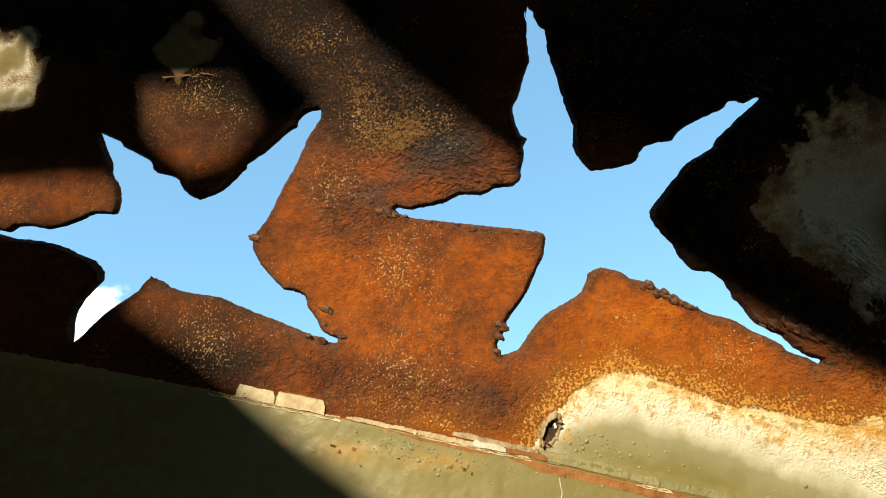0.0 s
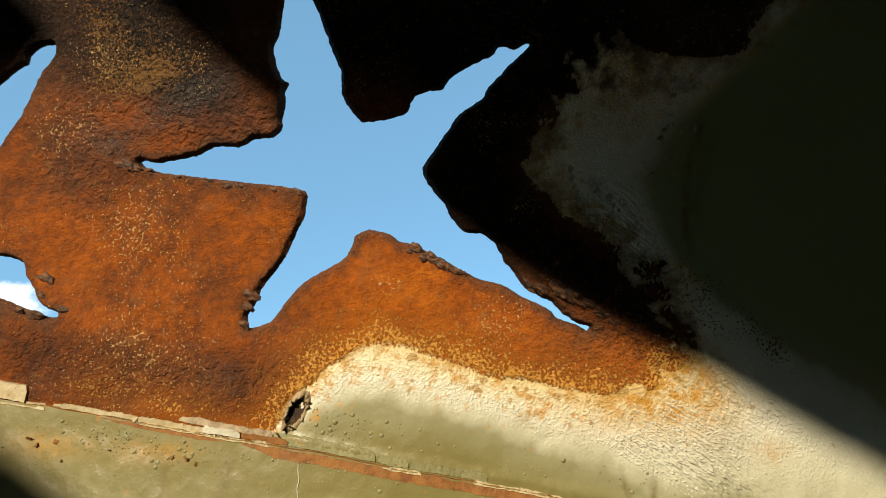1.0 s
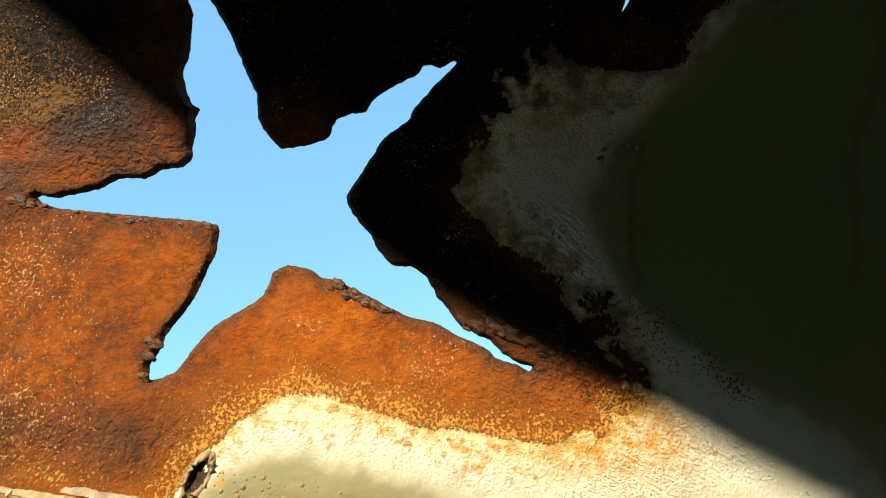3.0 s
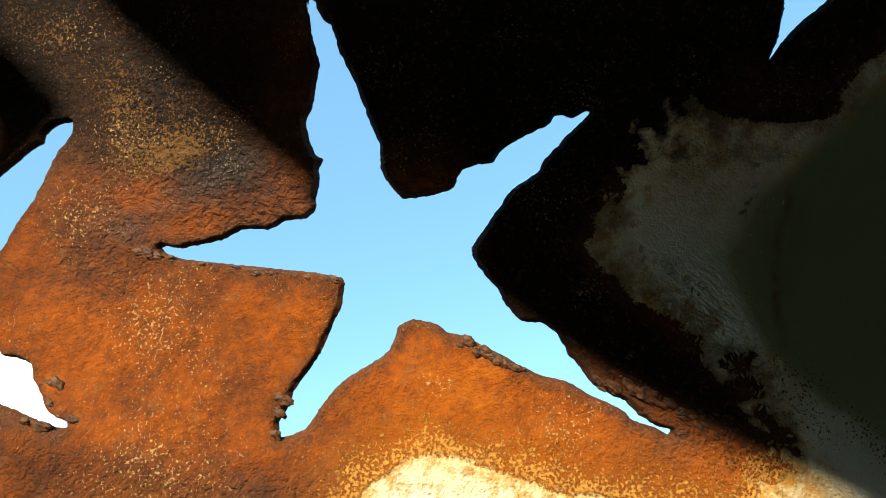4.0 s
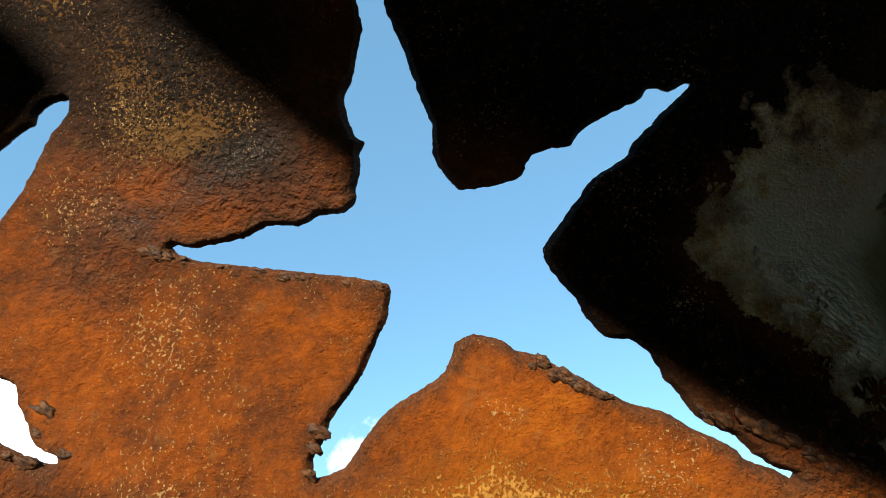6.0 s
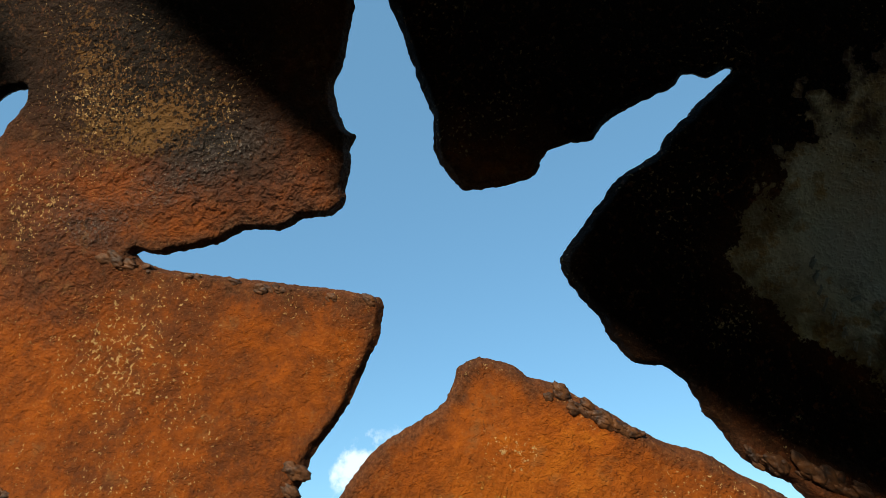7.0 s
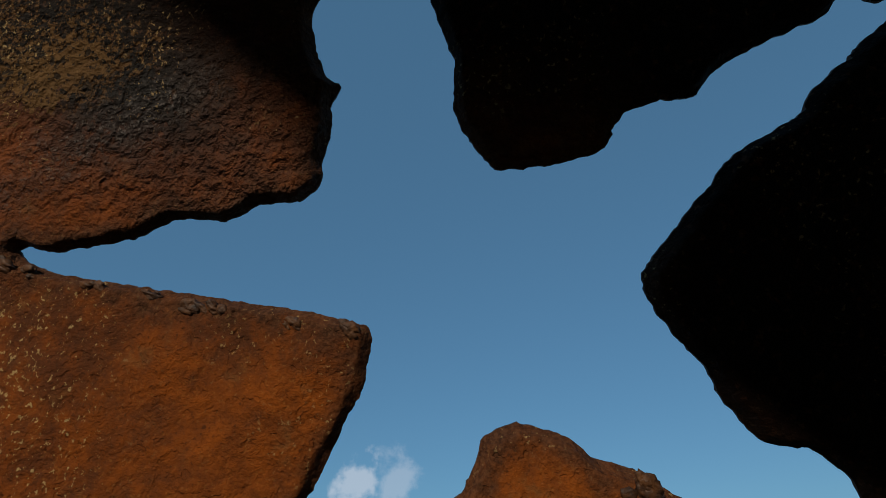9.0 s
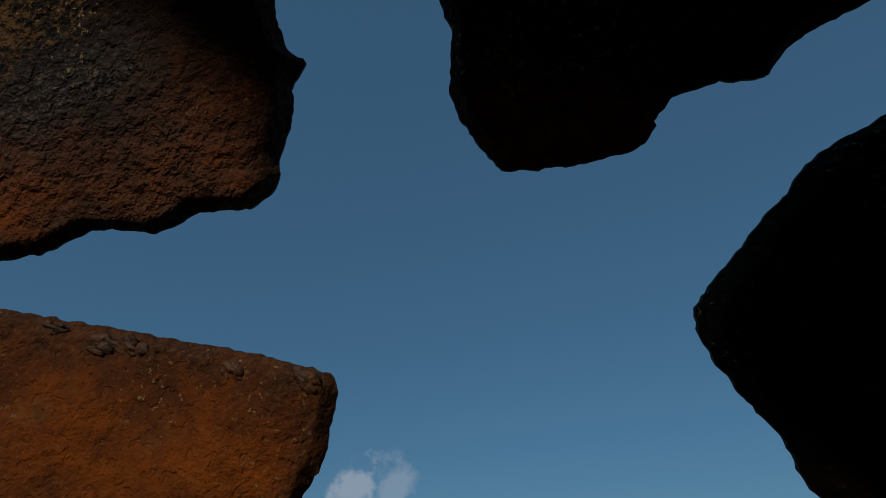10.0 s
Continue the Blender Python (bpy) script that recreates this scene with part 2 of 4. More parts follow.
def shell_material():
    t, where, grain, finish = cloth("stained_inner_shell")
    tone = ramp(t, grain(9.0, 5.0), [(0.3, (0.110, 0.085, 0.050)), (0.55, (0.170, 0.155, 0.090)), (0.75, (0.210, 0.205, 0.115))])
    return finish(tone, 0.85, grain(90.0, 5.0), 0.002, 0.0, 0.3)


def ground_material():
    t, where, grain, finish = cloth("dry_ground")
    tone = ramp(t, grain(3.0, 8.0, 0.7), [(0.3, (0.07, 0.055, 0.035)), (0.7, (0.14, 0.11, 0.07))])
    return finish(tone, 0.95, grain(25.0, 6.0, 0.7), 0.02, 0.0, 0.2)


PLATE, CUT, SLAG, SHELL, GROUND = plate_material(), cut_material(), slag_material(), shell_material(), ground_material()
CREAM = paint_material("cream_paint", (0.52, 0.44, 0.27), (0.38, 0.28, 0.14))
# pale coat of the unseen end wall, added to bounce light onto the plate
BOUNCE_WALL = paint_material("bounce_wall_paint", (0.30, 0.29, 0.17), (0.20, 0.19, 0.10))
SCORCHED = paint_material("scorched_flake", (0.36, 0.27, 0.15), (0.13, 0.07, 0.03))
HOLE = paint_material("hole_scale", (0.05, 0.025, 0.012), (0.02, 0.010, 0.006), 0.85)
OLIVE = paint_material("olive_paint", (0.275, 0.255, 0.125), (0.215, 0.195, 0.085))
GREY = paint_material("grey_primer", (0.42, 0.41, 0.34), (0.25, 0.23, 0.17))
PALE = paint_material("pale_scorched_paint", (0.60, 0.57, 0.46), (0.50, 0.45, 0.32))
BROWN = paint_material("brown_primer", (0.30, 0.130, 0.034), (0.19, 0.072, 0.018), 0.75)

# ---- the curved plate ----
C = (0.6498, -0.1696, 0.1264, -0.0026, -0.2896, -0.4401)
# petals that the torch left bent outwards or inwards: x, z, metres
BENT = ((0.195, 0.125, 0.010), (0.208, -0.013, 0.005), (0.271, 0.064, 0.005), (0.135, 0.030, -0.006), (0.100, 0.140, -0.006), (0.350, 0.160, -0.005), (0.118, 0.305, -0.038))
THICK = 0.009


def depth(x, z):
    """How far the plate lies ahead at x, z."""
    v = C[0] + C[1] * x + C[2] * z + C[3] * x * x + C[4] * x * z + C[5] * z * z
    for a, b, h in BENT:
        v = v + h * np.exp(-((x - a) ** 2 + (z - b) ** 2) / 0.0032)
    return v


def seam(x):
    """Height of the lapped seam."""
    return -0.2285 - 0.1385 * x - 0.03 * x * x


def wander(x, z, scale, seed):
    """Two octaves of smooth noise on turned axes."""
    a, b = (0.83 * x + 0.56 * z) * scale, (0.83 * z - 0.56 * x) * scale
    return np.array([noise.noise(Vector((p, q, seed))) + 0.4 * noise.noise(Vector((2.3 * q, 2.3 * p, seed + 5.5))) for p, q in zip(a, b)])


def step(v, a, b):
    u = np.clip((v - a) / (b - a), 0, 1)
    return u * u * (3 - 2 * u)


# Star-shaped cuts: corner (mm), then nicks on the way to the next corner (part of the way, mm aside).
cut_b = []
cut_b.append(((99.5, 317.1), ((0.055, 1.4), (0.078, 0.5), (0.140, 1.7), (0.168, 6.5), (0.226, 5.2), (0.276, 4.2), (0.408, 6.1), (0.499, 4.3), (0.532, 5.0), (0.612, 2.6), (0.710, 3.2), (0.815, -6.4), (0.901, -6.3))))
cut_b.append(((198.2, 118.2), ((0.125, -9.2), (0.251, -12.6), (0.296, -4.4), (0.336, 1.4), (0.415, -1.2), (0.477, -5.9), (0.540, 1.8), (0.590, 4.0), (0.730, 5.8), (0.799, 6.1), (0.835, 11.5), (0.874, 8.6), (0.907, 2.5), (0.977, 3.4))))
cut_b.append(((387.5, 203.7), ((0.101, -1.2), (0.216, -2.6), (0.372, -3.2), (0.448, -0.3), (0.611, -9.0), (0.698, -8.0), (0.816, -5.4))))
cut_b.append(((272.2, 65.2), ((0.038, -7.2), (0.132, -12.6), (0.184, -13.5), (0.248, -20.1), (0.317, -21.9), (0.346, -20.2), (0.392, -9.6), (0.456, -6.5), (0.541, -14.2), (0.603, -15.1), (0.686, -19.2), (0.754, -14.9), (0.809, -10.0), (0.878, -10.4), (0.947, -7.2), (0.974, -3.5))))
cut_b.append(((466.9, -116.8), ((0.006, 4.2), (0.063, 4.1), (0.143, 5.6), (0.185, 0.5), (0.305, -0.4), (0.401, -3.4), (0.479, 0.8), (0.565, 0.5), (0.643, -1.7), (0.731, -2.9), (0.809, -4.3), (0.853, -1.1), (0.916, -4.0))))
cut_b.append(((212.1, -11.1), ((0.092, -5.2), (0.198, 4.1), (0.289, 6.6), (0.546, 0.7), (0.692, 3.8), (0.855, 11.3), (0.932, 8.5), (0.982, 3.9))))
cut_b.append(((79.6, -128.0), ((0.066, 5.7), (0.158, 2.8), (0.261, 2.7), (0.393, -3.3), (0.560, -9.1), (0.721, -10.1), (0.819, -11.2), (0.969, -5.3))))
cut_b.append(((134.7, 33.6), ((0.127, 0.1), (0.314, 3.0), (0.506, 4.9), (0.727, 7.0), (0.867, 8.4), (0.956, 5.5))))
cut_b.append(((-64.4, 61.5), ((0.028, 1.6), (0.117, -6.1), (0.229, -6.8), (0.388, -8.1), (0.523, -3.1), (0.675, -10.5), (0.792, -6.6), (0.914, -9.8), (0.974, -5.4))))
cut_b.append(((106.5, 108.1), ((0.034, 1.5), (0.111, -3.0), (0.189, -2.7), (0.240, -7.1), (0.268, 0.9), (0.350, 7.8), (0.443, 11.4), (0.517, 4.0), (0.630, -1.7), (0.708, -6.7), (0.810, -1.5), (0.900, 0.5), (0.971, 2.9), (0.921, 3.1))))
cut_a = []
cut_a.append(((-553.0, 181.8), ((0.087, 2.9), (0.192, 5.8), (0.248, 1.9), (0.425, 6.5), (0.501, 6.3), (0.551, -1.1), (0.608, -1.3), (0.710, 6.3), (0.780, 6.9), (0.841, -0.9), (0.933, -2.5))))
cut_a.append(((-364.9, 72.5), ((0.082, -6.0), (0.164, -10.0), (0.264, -7.2), (0.369, -3.1), (0.405, 1.6), (0.541, -0.0), (0.739, 3.5), (0.804, 1.7), (0.849, 8.9), (0.922, 9.8), (0.980, 2.6))))
cut_a.append(((-181.2, 208.3), ((0.052, 4.8), (0.203, 0.3), (0.386, 1.8), (0.536, -0.2), (0.743, 0.5), (0.815, -0.3), (0.920, -4.7))))
cut_a.append(((-273.4, 3.2), ((0.141, -7.1), (0.290, -9.0), (0.439, -8.0), (0.500, 0.6), (0.596, 6.6), (0.673, -1.0), (0.780, -3.0), (0.871, -7.7), (0.922, -5.8))))
cut_a.append(((-135.1, -118.9), ((-0.001, 5.3), (0.028, 7.1), (0.098, 6.6), (0.275, 3.1), (0.486, 0.5), (0.614, -2.8), (0.745, 3.0), (0.853, 5.8), (0.924, 1.9))))
cut_a.append(((-422.7, -45.1), ((0.103, 0.5), (0.193, 3.6), (0.433, -1.2), (0.641, -3.4), (0.902, 0.9))))
cut_a.append(((-516.4, -140.2), ((0.190, 8.9), (0.382, 15.7), (0.585, 12.8), (0.846, 1.5), (0.918, -2.9))))
cut_a.append(((-498.9, -46.0), ((0.015, -5.9), (0.073, -12.4), (0.128, -15.7), (0.246, -16.5), (0.346, -18.6), (0.534, -16.7), (0.755, -7.2), (0.898, -4.0))))
cut_a.append(((-721.0, 14.3), ((0.095, 0.3), (0.186, -5.8), (0.246, 0.4), (0.355, -2.7), (0.489, -12.1), (0.657, -9.1), (0.823, 0.3), (0.972, -6.2))))
cut_a.append(((-497.2, 54.9), ((0.167, -8.0), (0.313, -7.6), (0.441, -1.6), (0.574, -6.0), (0.773, -2.4))))
# the lowest tip of a third star, whose other rays lie further up
cut_c = []
cut_c.append(((545.5, 237.3), ((0.2, -4.0), (0.4, -5.0), (0.7, -2.0))))
cut_c.append(((556.0, 330.0), ((0.5, 4.0),)))
cut_c.append(((470.0, 400.0), ((0.5, -3.0),)))
cut_c.append(((585.0, 420.0), ((0.5, 3.0),)))
cut_c.append(((650.0, 510.0), ((0.5, -3.0),)))
cut_c.append(((660.0, 400.0), ((0.5, 3.0),)))
cut_c.append(((760.0, 375.0), ((0.5, -2.0),)))
cut_c.append(((655.0, 345.0), ((0.5, 2.0),)))
cut_c.append(((625.0, 330.0), ((0.5, 1.0),)))
cut_c.append(((600.0, 305.0), ((0.43, -6.0), (0.68, -6.0), (0.87, -3.0))))


# small shifts of the petals, from sighting them close by: x, z, aside, up, reach
EASE = ((0.1347, 0.0336, 0.0010, -0.0022, 0.035), (0.290, 0.100, 0.0018, -0.0005, 0.030), (0.185, -0.040, 0.0015, -0.0010, 0.030), (0.360, -0.030, 0.0010, 0.0, 0.030))


def outline(cut, seed):
    """The closed outline of a torch cut, every 2 mm, with the flame's fine wobble."""
    pts = []
    for (a, nicks), (b, _) in zip(cut, cut[1:] + cut[:1]):
        a, b = np.array(a) / 1000, np.array(b) / 1000
        along = b - a
        aside = np.array((-along[1], along[0])) / np.hypot(*along)
        knots = np.array([a] + [a + s * along + d / 1000 * aside for s, d in nicks] + [b])
        first, last = 2 * knots[0] - knots[1], 2 * knots[-1] - knots[-2]
        k = np.vstack([first, knots, last])
        for n in range(1, len(k) - 2):
            p0, p1, p2, p3 = k[n - 1 : n + 3]
            count = max(1, int(np.hypot(*(p2 - p1)) / 0.002))
            for u in np.arange(count) / count:
                m1, m2 = (p2 - p0) * 0.33, (p3 - p1) * 0.33
                pts.append((2 * u**3 - 3 * u**2 + 1) * p1 + (u**3 - 2 * u**2 + u) * m1 + (3 * u**2 - 2 * u**3) * p2 + (u**3 - u**2) * m2)
    pts = np.array(pts)
    for x, z, dx, dz, reach in EASE:
        pull = np.exp(-((pts[:, 0] - x) ** 2 + (pts[:, 1] - z) ** 2) / reach**2)
        pts = pts + pull[:, None] * np.array((dx, dz))
    way = np.roll(pts, -1, 0) - np.roll(pts, 1, 0)
    aside = np.stack([-way[:, 1], way[:, 0]], 1) / np.maximum(np.hypot(*way.T), 1e-6)[:, None]
    shake = 0.0011 * wander(pts[:, 0], pts[:, 1], 150.0, seed) + 0.0007 * wander(pts[:, 0], pts[:, 1], 420.0, seed + 3)
    return pts + aside * shake[:, None]


def inside(x, z, ring):
    hit = np.zeros(len(x), bool)
    for (ax, az), (bx, bz) in zip(ring, np.roll(ring, -1, 0)):
        if az != bz:
            hit ^= ((az > z) != (bz > z)) & (x < (bx - ax) * (z - az) / (bz - az) + ax)
    return hit


def gap_to(x, z, rings, facing=False):
    """Distance to the nearest cut, and how far it opens towards +x."""
    best, side = np.full(len(x), 9.0), np.zeros(len(x))
    for ring in rings:
        for (ax, az), (bx, bz) in zip(ring[::2], np.roll(ring[::2], -1, 0)):
            dx, dz = bx - ax, bz - az
            u = np.clip(((x - ax) * dx + (z - az) * dz) / max(dx * dx + dz * dz, 1e-12), 0, 1)
            far = (x - ax - u * dx) ** 2 + (z - az - u * dz) ** 2
            if facing:
                side = np.where(far < best, (ax + u * dx - x) / np.sqrt(far + 1e-12), side)
            best = np.minimum(best, far)
    return (np.sqrt(best), side) if facing else np.sqrt(best)


RINGS = [outline(cut_a, 11.0), outline(cut_b, 23.0), outline(cut_c, 37.0)]
X0, X1, Z0, Z1 = -1.45, 1.10, -0.60, 0.62


def plate_points():
    """Grid points: close together about the middle cut, wider further off."""
    rng = np.random.default_rng(4)
    sets = []
    for size, (x0, x1, z0, z1), hole in (
        (0.004, (-0.20, 0.52, -0.31, 0.33), None),
        (0.007, (-0.80, 0.90, -0.36, 0.44), (-0.20, 0.52, -0.31, 0.33)),
        (0.03, (X0, X1, Z0, Z1), (-0.80, 0.90, -0.36, 0.44)),
    ):
        gx, gz = np.meshgrid(np.arange(x0 + size / 2, x1, size), np.arange(z0 + size / 2, z1, size))
        p = np.stack([gx.ravel(), gz.ravel()], 1)
        p += rng.uniform(-0.28, 0.28, p.shape) * size
        if hole:
            p = p[~((p[:, 0] > hole[0]) & (p[:, 0] < hole[1]) & (p[:, 1] > hole[2]) & (p[:, 1] < hole[3]))]
        sets.append(p)
    p = np.vstack(sets)
    p = p[gap_to(p[:, 0], p[:, 1], RINGS) > 0.0084]
    for ring in RINGS:
        way = np.roll(ring, -2, 0) - np.roll(ring, 2, 0)
        aside = np.stack([-way[:, 1], way[:, 0]], 1) / np.maximum(np.hypot(*way.T), 1e-6)[:, None]
        area = np.sum(ring[:, 0] * np.roll(ring[:, 1], -1) - ring[:, 1] * np.roll(ring[:, 0], -1))
        for far in (0.0010, 0.0022, 0.0036, 0.0052, 0.0070):
            some = ring - np.sign(area) * aside * far
            some = some[gap_to(some[:, 0], some[:, 1], RINGS) > far * 0.85]
            p = np.vstack([p, some])
    for ring in RINGS:
        p = p[~inside(p[:, 0], p[:, 1], ring)]
    rim = [(x, z) for x in np.arange(X0, X1 + 0.001, 0.04) for z in (Z0, Z1)] + [(x, z) for z in np.arange(Z0 + 0.04, Z1 - 0.02, 0.04) for x in (X0, X1)]
    return np.vstack([p, np.array(rim)])


def relief(x, z, gap):
    """Dents, scale and the lapped seam, in metres towards the outside."""
    v = 0.0009 * wander(x, z, 45.0, 1.0) + 0.0006 * wander(x, z, 140.0, 2.0) + 0.004 * wander(x, z, 6.0, 5.0)
    crust = np.exp(-(((x - 0.005) / 0.06) ** 2 + ((z - 0.125) / 0.035) ** 2))
    v += crust * (0.0019 * wander(x, z, 120.0, 7.0) - 0.0012)
    above = z - seam(x)
    v += -0.0022 * np.exp(-(((above - 0.008) / 0.004) ** 2)) * step(x, -0.45, -0.30)
    # a torn blister by the seam, knobbly ground under the slag
    v += 0.004 * np.exp(-(((x - 0.139) / 0.006) ** 2 + ((z + 0.217) / 0.014) ** 2))
    for a, b, r, h in ((0.293, -0.047, 0.014, 0.003), (0.436, -0.080, 0.016, 0.003), (-0.070, 0.055, 0.010, 0.002)):
        v -= h * np.exp(-((x - a) ** 2 + (z - b) ** 2) / (2 * r * r)) * (0.7 + 0.8 * wander(x, z, 180.0, 77.0))
    # a crease above the first star, a curved fold in the paint beside the middle one
    v += -0.006 * np.exp(-(((z - 0.262 - 0.25 * (x + 0.39) ** 2) / 0.010) ** 2 + ((x + 0.39) / 0.07) ** 2))
    fold = np.hypot(x - 0.60, z - 0.13) - 0.178
    v += -0.003 * np.exp(-((fold / 0.010) ** 2)) * step(z, -0.05, 0.0) * step(z, 0.16, 0.08) * (x < 0.6)
    return v


# where the scorched paint begins, and where it turns olive again (mm), both walked from the seam upwards
PAINT_FRONT = ((134, -197), (170, -168), (208, -143), (254, -144), (324, -163), (394, -179), (476, -188), (528, -172), (568, -145), (546, -77), (480, -16), (438, 14), (401, 39), (383, 69), (412, 105), (417, 140), (473, 208), (510, 240), (570, 215), (610, 215), (690, 300))
OLIVE_FRONT = ((168, -208), (217, -198), (279, -207), (359, -226), (404, -246), (472, -260), (528, -287), (640, -292), (840, -330), (800, -200), (661, -125), (601, -77), (565, -40), (534, 3), (515, 57), (537, 99), (575, 142), (640, 225), (720, 305))
FAR_SIDE = ((1200, 320), (1200, -700), (90, -700), (116, -236))


def beyond(x, z, front):
    """Signed distance past a front, in metres."""
    ring = np.array(front + FAR_SIDE) / 1000
    best = np.full(len(x), 9.0)
    for (ax, az), (bx, bz) in zip(ring, np.roll(ring, -1, 0)):
        dx, dz = bx - ax, bz - az
        u = np.clip(((x - ax) * dx + (z - az) * dz) / (dx * dx + dz * dz), 0, 1)
        best = np.minimum(best, np.hypot(x - ax - u * dx, z - az - u * dz))
    return np.where(inside(x, z, ring), best, -best)


def blob(x, z, a, b, rx, rz, tilt=0.0):
    """A soft spot; tilt: metres up for each metre along."""
    return np.exp(-(((x - a) / rx) ** 2 + ((z - b - tilt * (x - a)) / rz) ** 2))


def coat_field(x, z, gap_c):
    """How far the paint reaches past the burnt rust, in metres (below nought: bare rust)."""
    above = z - seam(x)
    v = beyond(x, z, PAINT_FRONT) + 0.006 * wander(x, z, 28.0, 71.0)
    ragged = blob(x, z, 0.55, -0.08, 0.06, 0.09) + blob(x, z, 0.45, 0.17, 0.10, 0.09)
    v += 0.060 * (wander(x, z, 40.0, 73.0) + 0.5 * wander(x, z, 110.0, 76.0)) * np.clip(ragged, 0, 1)
    v = np.minimum(v, gap_c - 0.055 + 0.03 * wander(x, z, 22.0, 72.0))
    v = np.where(above < 0.0, np.maximum(v, 0.10 + 0.05 * wander(x, z, 14.0, 9.0)), v)
    # islands of paint: x, z, half-widths, how far in
    for a, b, rx, rz, most in ((-0.760, 0.292, 0.085, 0.070, 0.06), (-0.406, 0.312, 0.050, 0.040, 0.10)):
        v = np.maximum(v, most * (1.2 + 1.2 * wander(x, z, 24.0, 60.0) - ((x - a) / rx) ** 2 - ((z - b) / rz) ** 2))
    # a thread of scorched paint left along the seam
    v = np.maximum(v, -0.026 - 0.8 * np.abs(above - 0.020) + 0.012 * wander(x, z, 30.0, 75.0) - 0.2 * (1 - step(x, -0.20, -0.08)))
    return np.clip(v, -0.2, 0.25)


def age_field(x, z, coat):
    """How far the paint is from its scorched rim: 0.06 where it turns olive."""
    past = beyond(x, z, OLIVE_FRONT) + 0.007 * wander(x, z, 30.0, 44.0)
    pale = 0.06 * np.clip(coat, 0, 9) / np.maximum(np.clip(coat, 0, 9) - past, 1e-4)
    v = np.where(past > 0, 0.06 + past, pale)
    v = np.where(x < -0.6, np.clip(coat, 0, 0.1), np.where(x < -0.2, 0.085, v))
    return np.where(z < seam(x), np.maximum(v, 0.085 + 0.01 * wander(x, z, 12.0, 45.0)), v)


def tone_field(x, z):
    """Weathering and painted shade of the rust, nought (brown) to one (bright orange)."""
    v = np.full(len(x), 0.42)
    for a, b, rx, rz, k in (
        (0.235, -0.085, 0.085, 0.050, 0.42), (0.116, -0.010, 0.030, 0.040, 0.22), (-0.010, 0.000, 0.090, 0.045, 0.06), (-0.14, -0.02, 0.060, 0.050, 0.10),
        (0.400, -0.130, 0.070, 0.025, 0.10), (-0.130, 0.065, 0.070, 0.055, -0.24), (0.150, -0.075, 0.050, 0.050, -0.10), (0.060, 0.030, 0.090, 0.024, -0.20), (0.060, 0.110, 0.060, 0.040, -0.18),
        # the -0.60 spot paints shade on the right petal
        (0.000, -0.185, 0.150, 0.035, -0.26), (0.160, -0.130, 0.030, 0.040, -0.14), (0.340, 0.040, 0.080, 0.080, -0.60), (0.420, -0.060, 0.070, 0.025, -0.26), (-0.330, -0.120, 0.140, 0.050, -0.28),
    ):
        v += k * blob(x, z, a, b, rx, rz)
    # upper plate browned in place of its dimmer light
    v -= 0.55 * step(z, 0.11, 0.20)
    return np.clip(v, 0.03, 1)


def pepper_field(x, z):
    """Dark grains flung over the plate."""
    v = 1.0 * blob(x, z, 0.530, -0.125, 0.042, 0.045) + 0.8 * blob(x, z, 0.590, -0.075, 0.040, 0.040, -0.6) + 0.75 * blob(x, z, 0.660, -0.125, 0.045, 0.028, -0.6)
    v += 0.55 * blob(x, z, 0.060, -0.188, 0.035, 0.016) + 0.6 * blob(x, z, -0.170, -0.165, 0.110, 0.020, -0.15) + 0.5 * blob(x, z, 0.48, 0.16, 0.06, 0.06)
    v += 0.45 * blob(x, z, -0.03, -0.245, 0.09, 0.014, -0.14)
    return np.clip(v * (0.8 + 0.5 * wander(x, z, 30.0, 91.0)), 0, 1)


def crust_field(x, z):
    """Burnt crust: by the tip of the middle star, and in smaller spots."""
    v = blob(x, z, -0.012, 0.135, 0.055, 0.020, 0.45) + 0.7 * blob(x, z, -0.105, 0.085, 0.035, 0.020) + 0.4 * blob(x, z, 0.060, -0.185, 0.030, 0.016)
    return np.clip(v * (0.8 + 0.5 * wander(x, z, 40.0, 92.0)), 0, 1)


def rugged_field(x, z):
    """How coarse the scale is."""
    v = 1.0 * blob(x, z, 0.0, 0.13, 0.075, 0.045) + 0.55 * blob(x, z, 0.07, 0.10, 0.05, 0.045) + 0.55 * blob(x, z, -0.13, 0.06, 0.06, 0.08) + 0.5 * blob(x, z, -0.10, 0.22, 0.12, 0.10)
    v += 0.55 * blob(x, z, 0.02, -0.18, 0.13, 0.03) + 0.6 * blob(x, z, -0.25, -0.16, 0.16, 0.04) + 0.5 * blob(x, z, 0.50, -0.11, 0.08, 0.05)
    return np.clip(v, 0, 1)


def pleat_field(x, z):
    """Slipped, pleated paint."""
    v = blob(x, z, 0.575, -0.262, 0.075, 0.022, -0.45) + 0.45 * blob(x, z, 0.62, -0.20, 0.06, 0.04) + 0.6 * blob(x, z, 0.505, 0.01, 0.030, 0.040, -0.6)
    return np.clip(v, 0, 1) * step(z - seam(x), 0.008, 0.02)


def amber_field(x, z):
    """Rust-stained paint."""
    v = blob(x, z, 0.515, -0.195, 0.075, 0.030) + blob(x, z, 0.565, -0.165, 0.050, 0.045, -0.4) + 0.8 * blob(x, z, 0.49, 0.16, 0.05, 0.07) + 0.6 * blob(x, z, 0.60, 0.17, 0.06, 0.07)
    v += 0.7 * blob(x, z, 0.56, -0.07, 0.03, 0.035) + 0.5 * blob(x, z, 0.66, -0.245, 0.02, 0.012) + 0.7 * blob(x, z, -0.53, -0.195, 0.06, 0.04) + 0.55 * blob(x, z, -0.11, -0.248, 0.035, 0.012) + 0.5 * blob(x, z, 0.0, -0.252, 0.05, 0.010)
    return np.clip(v, 0, 1)


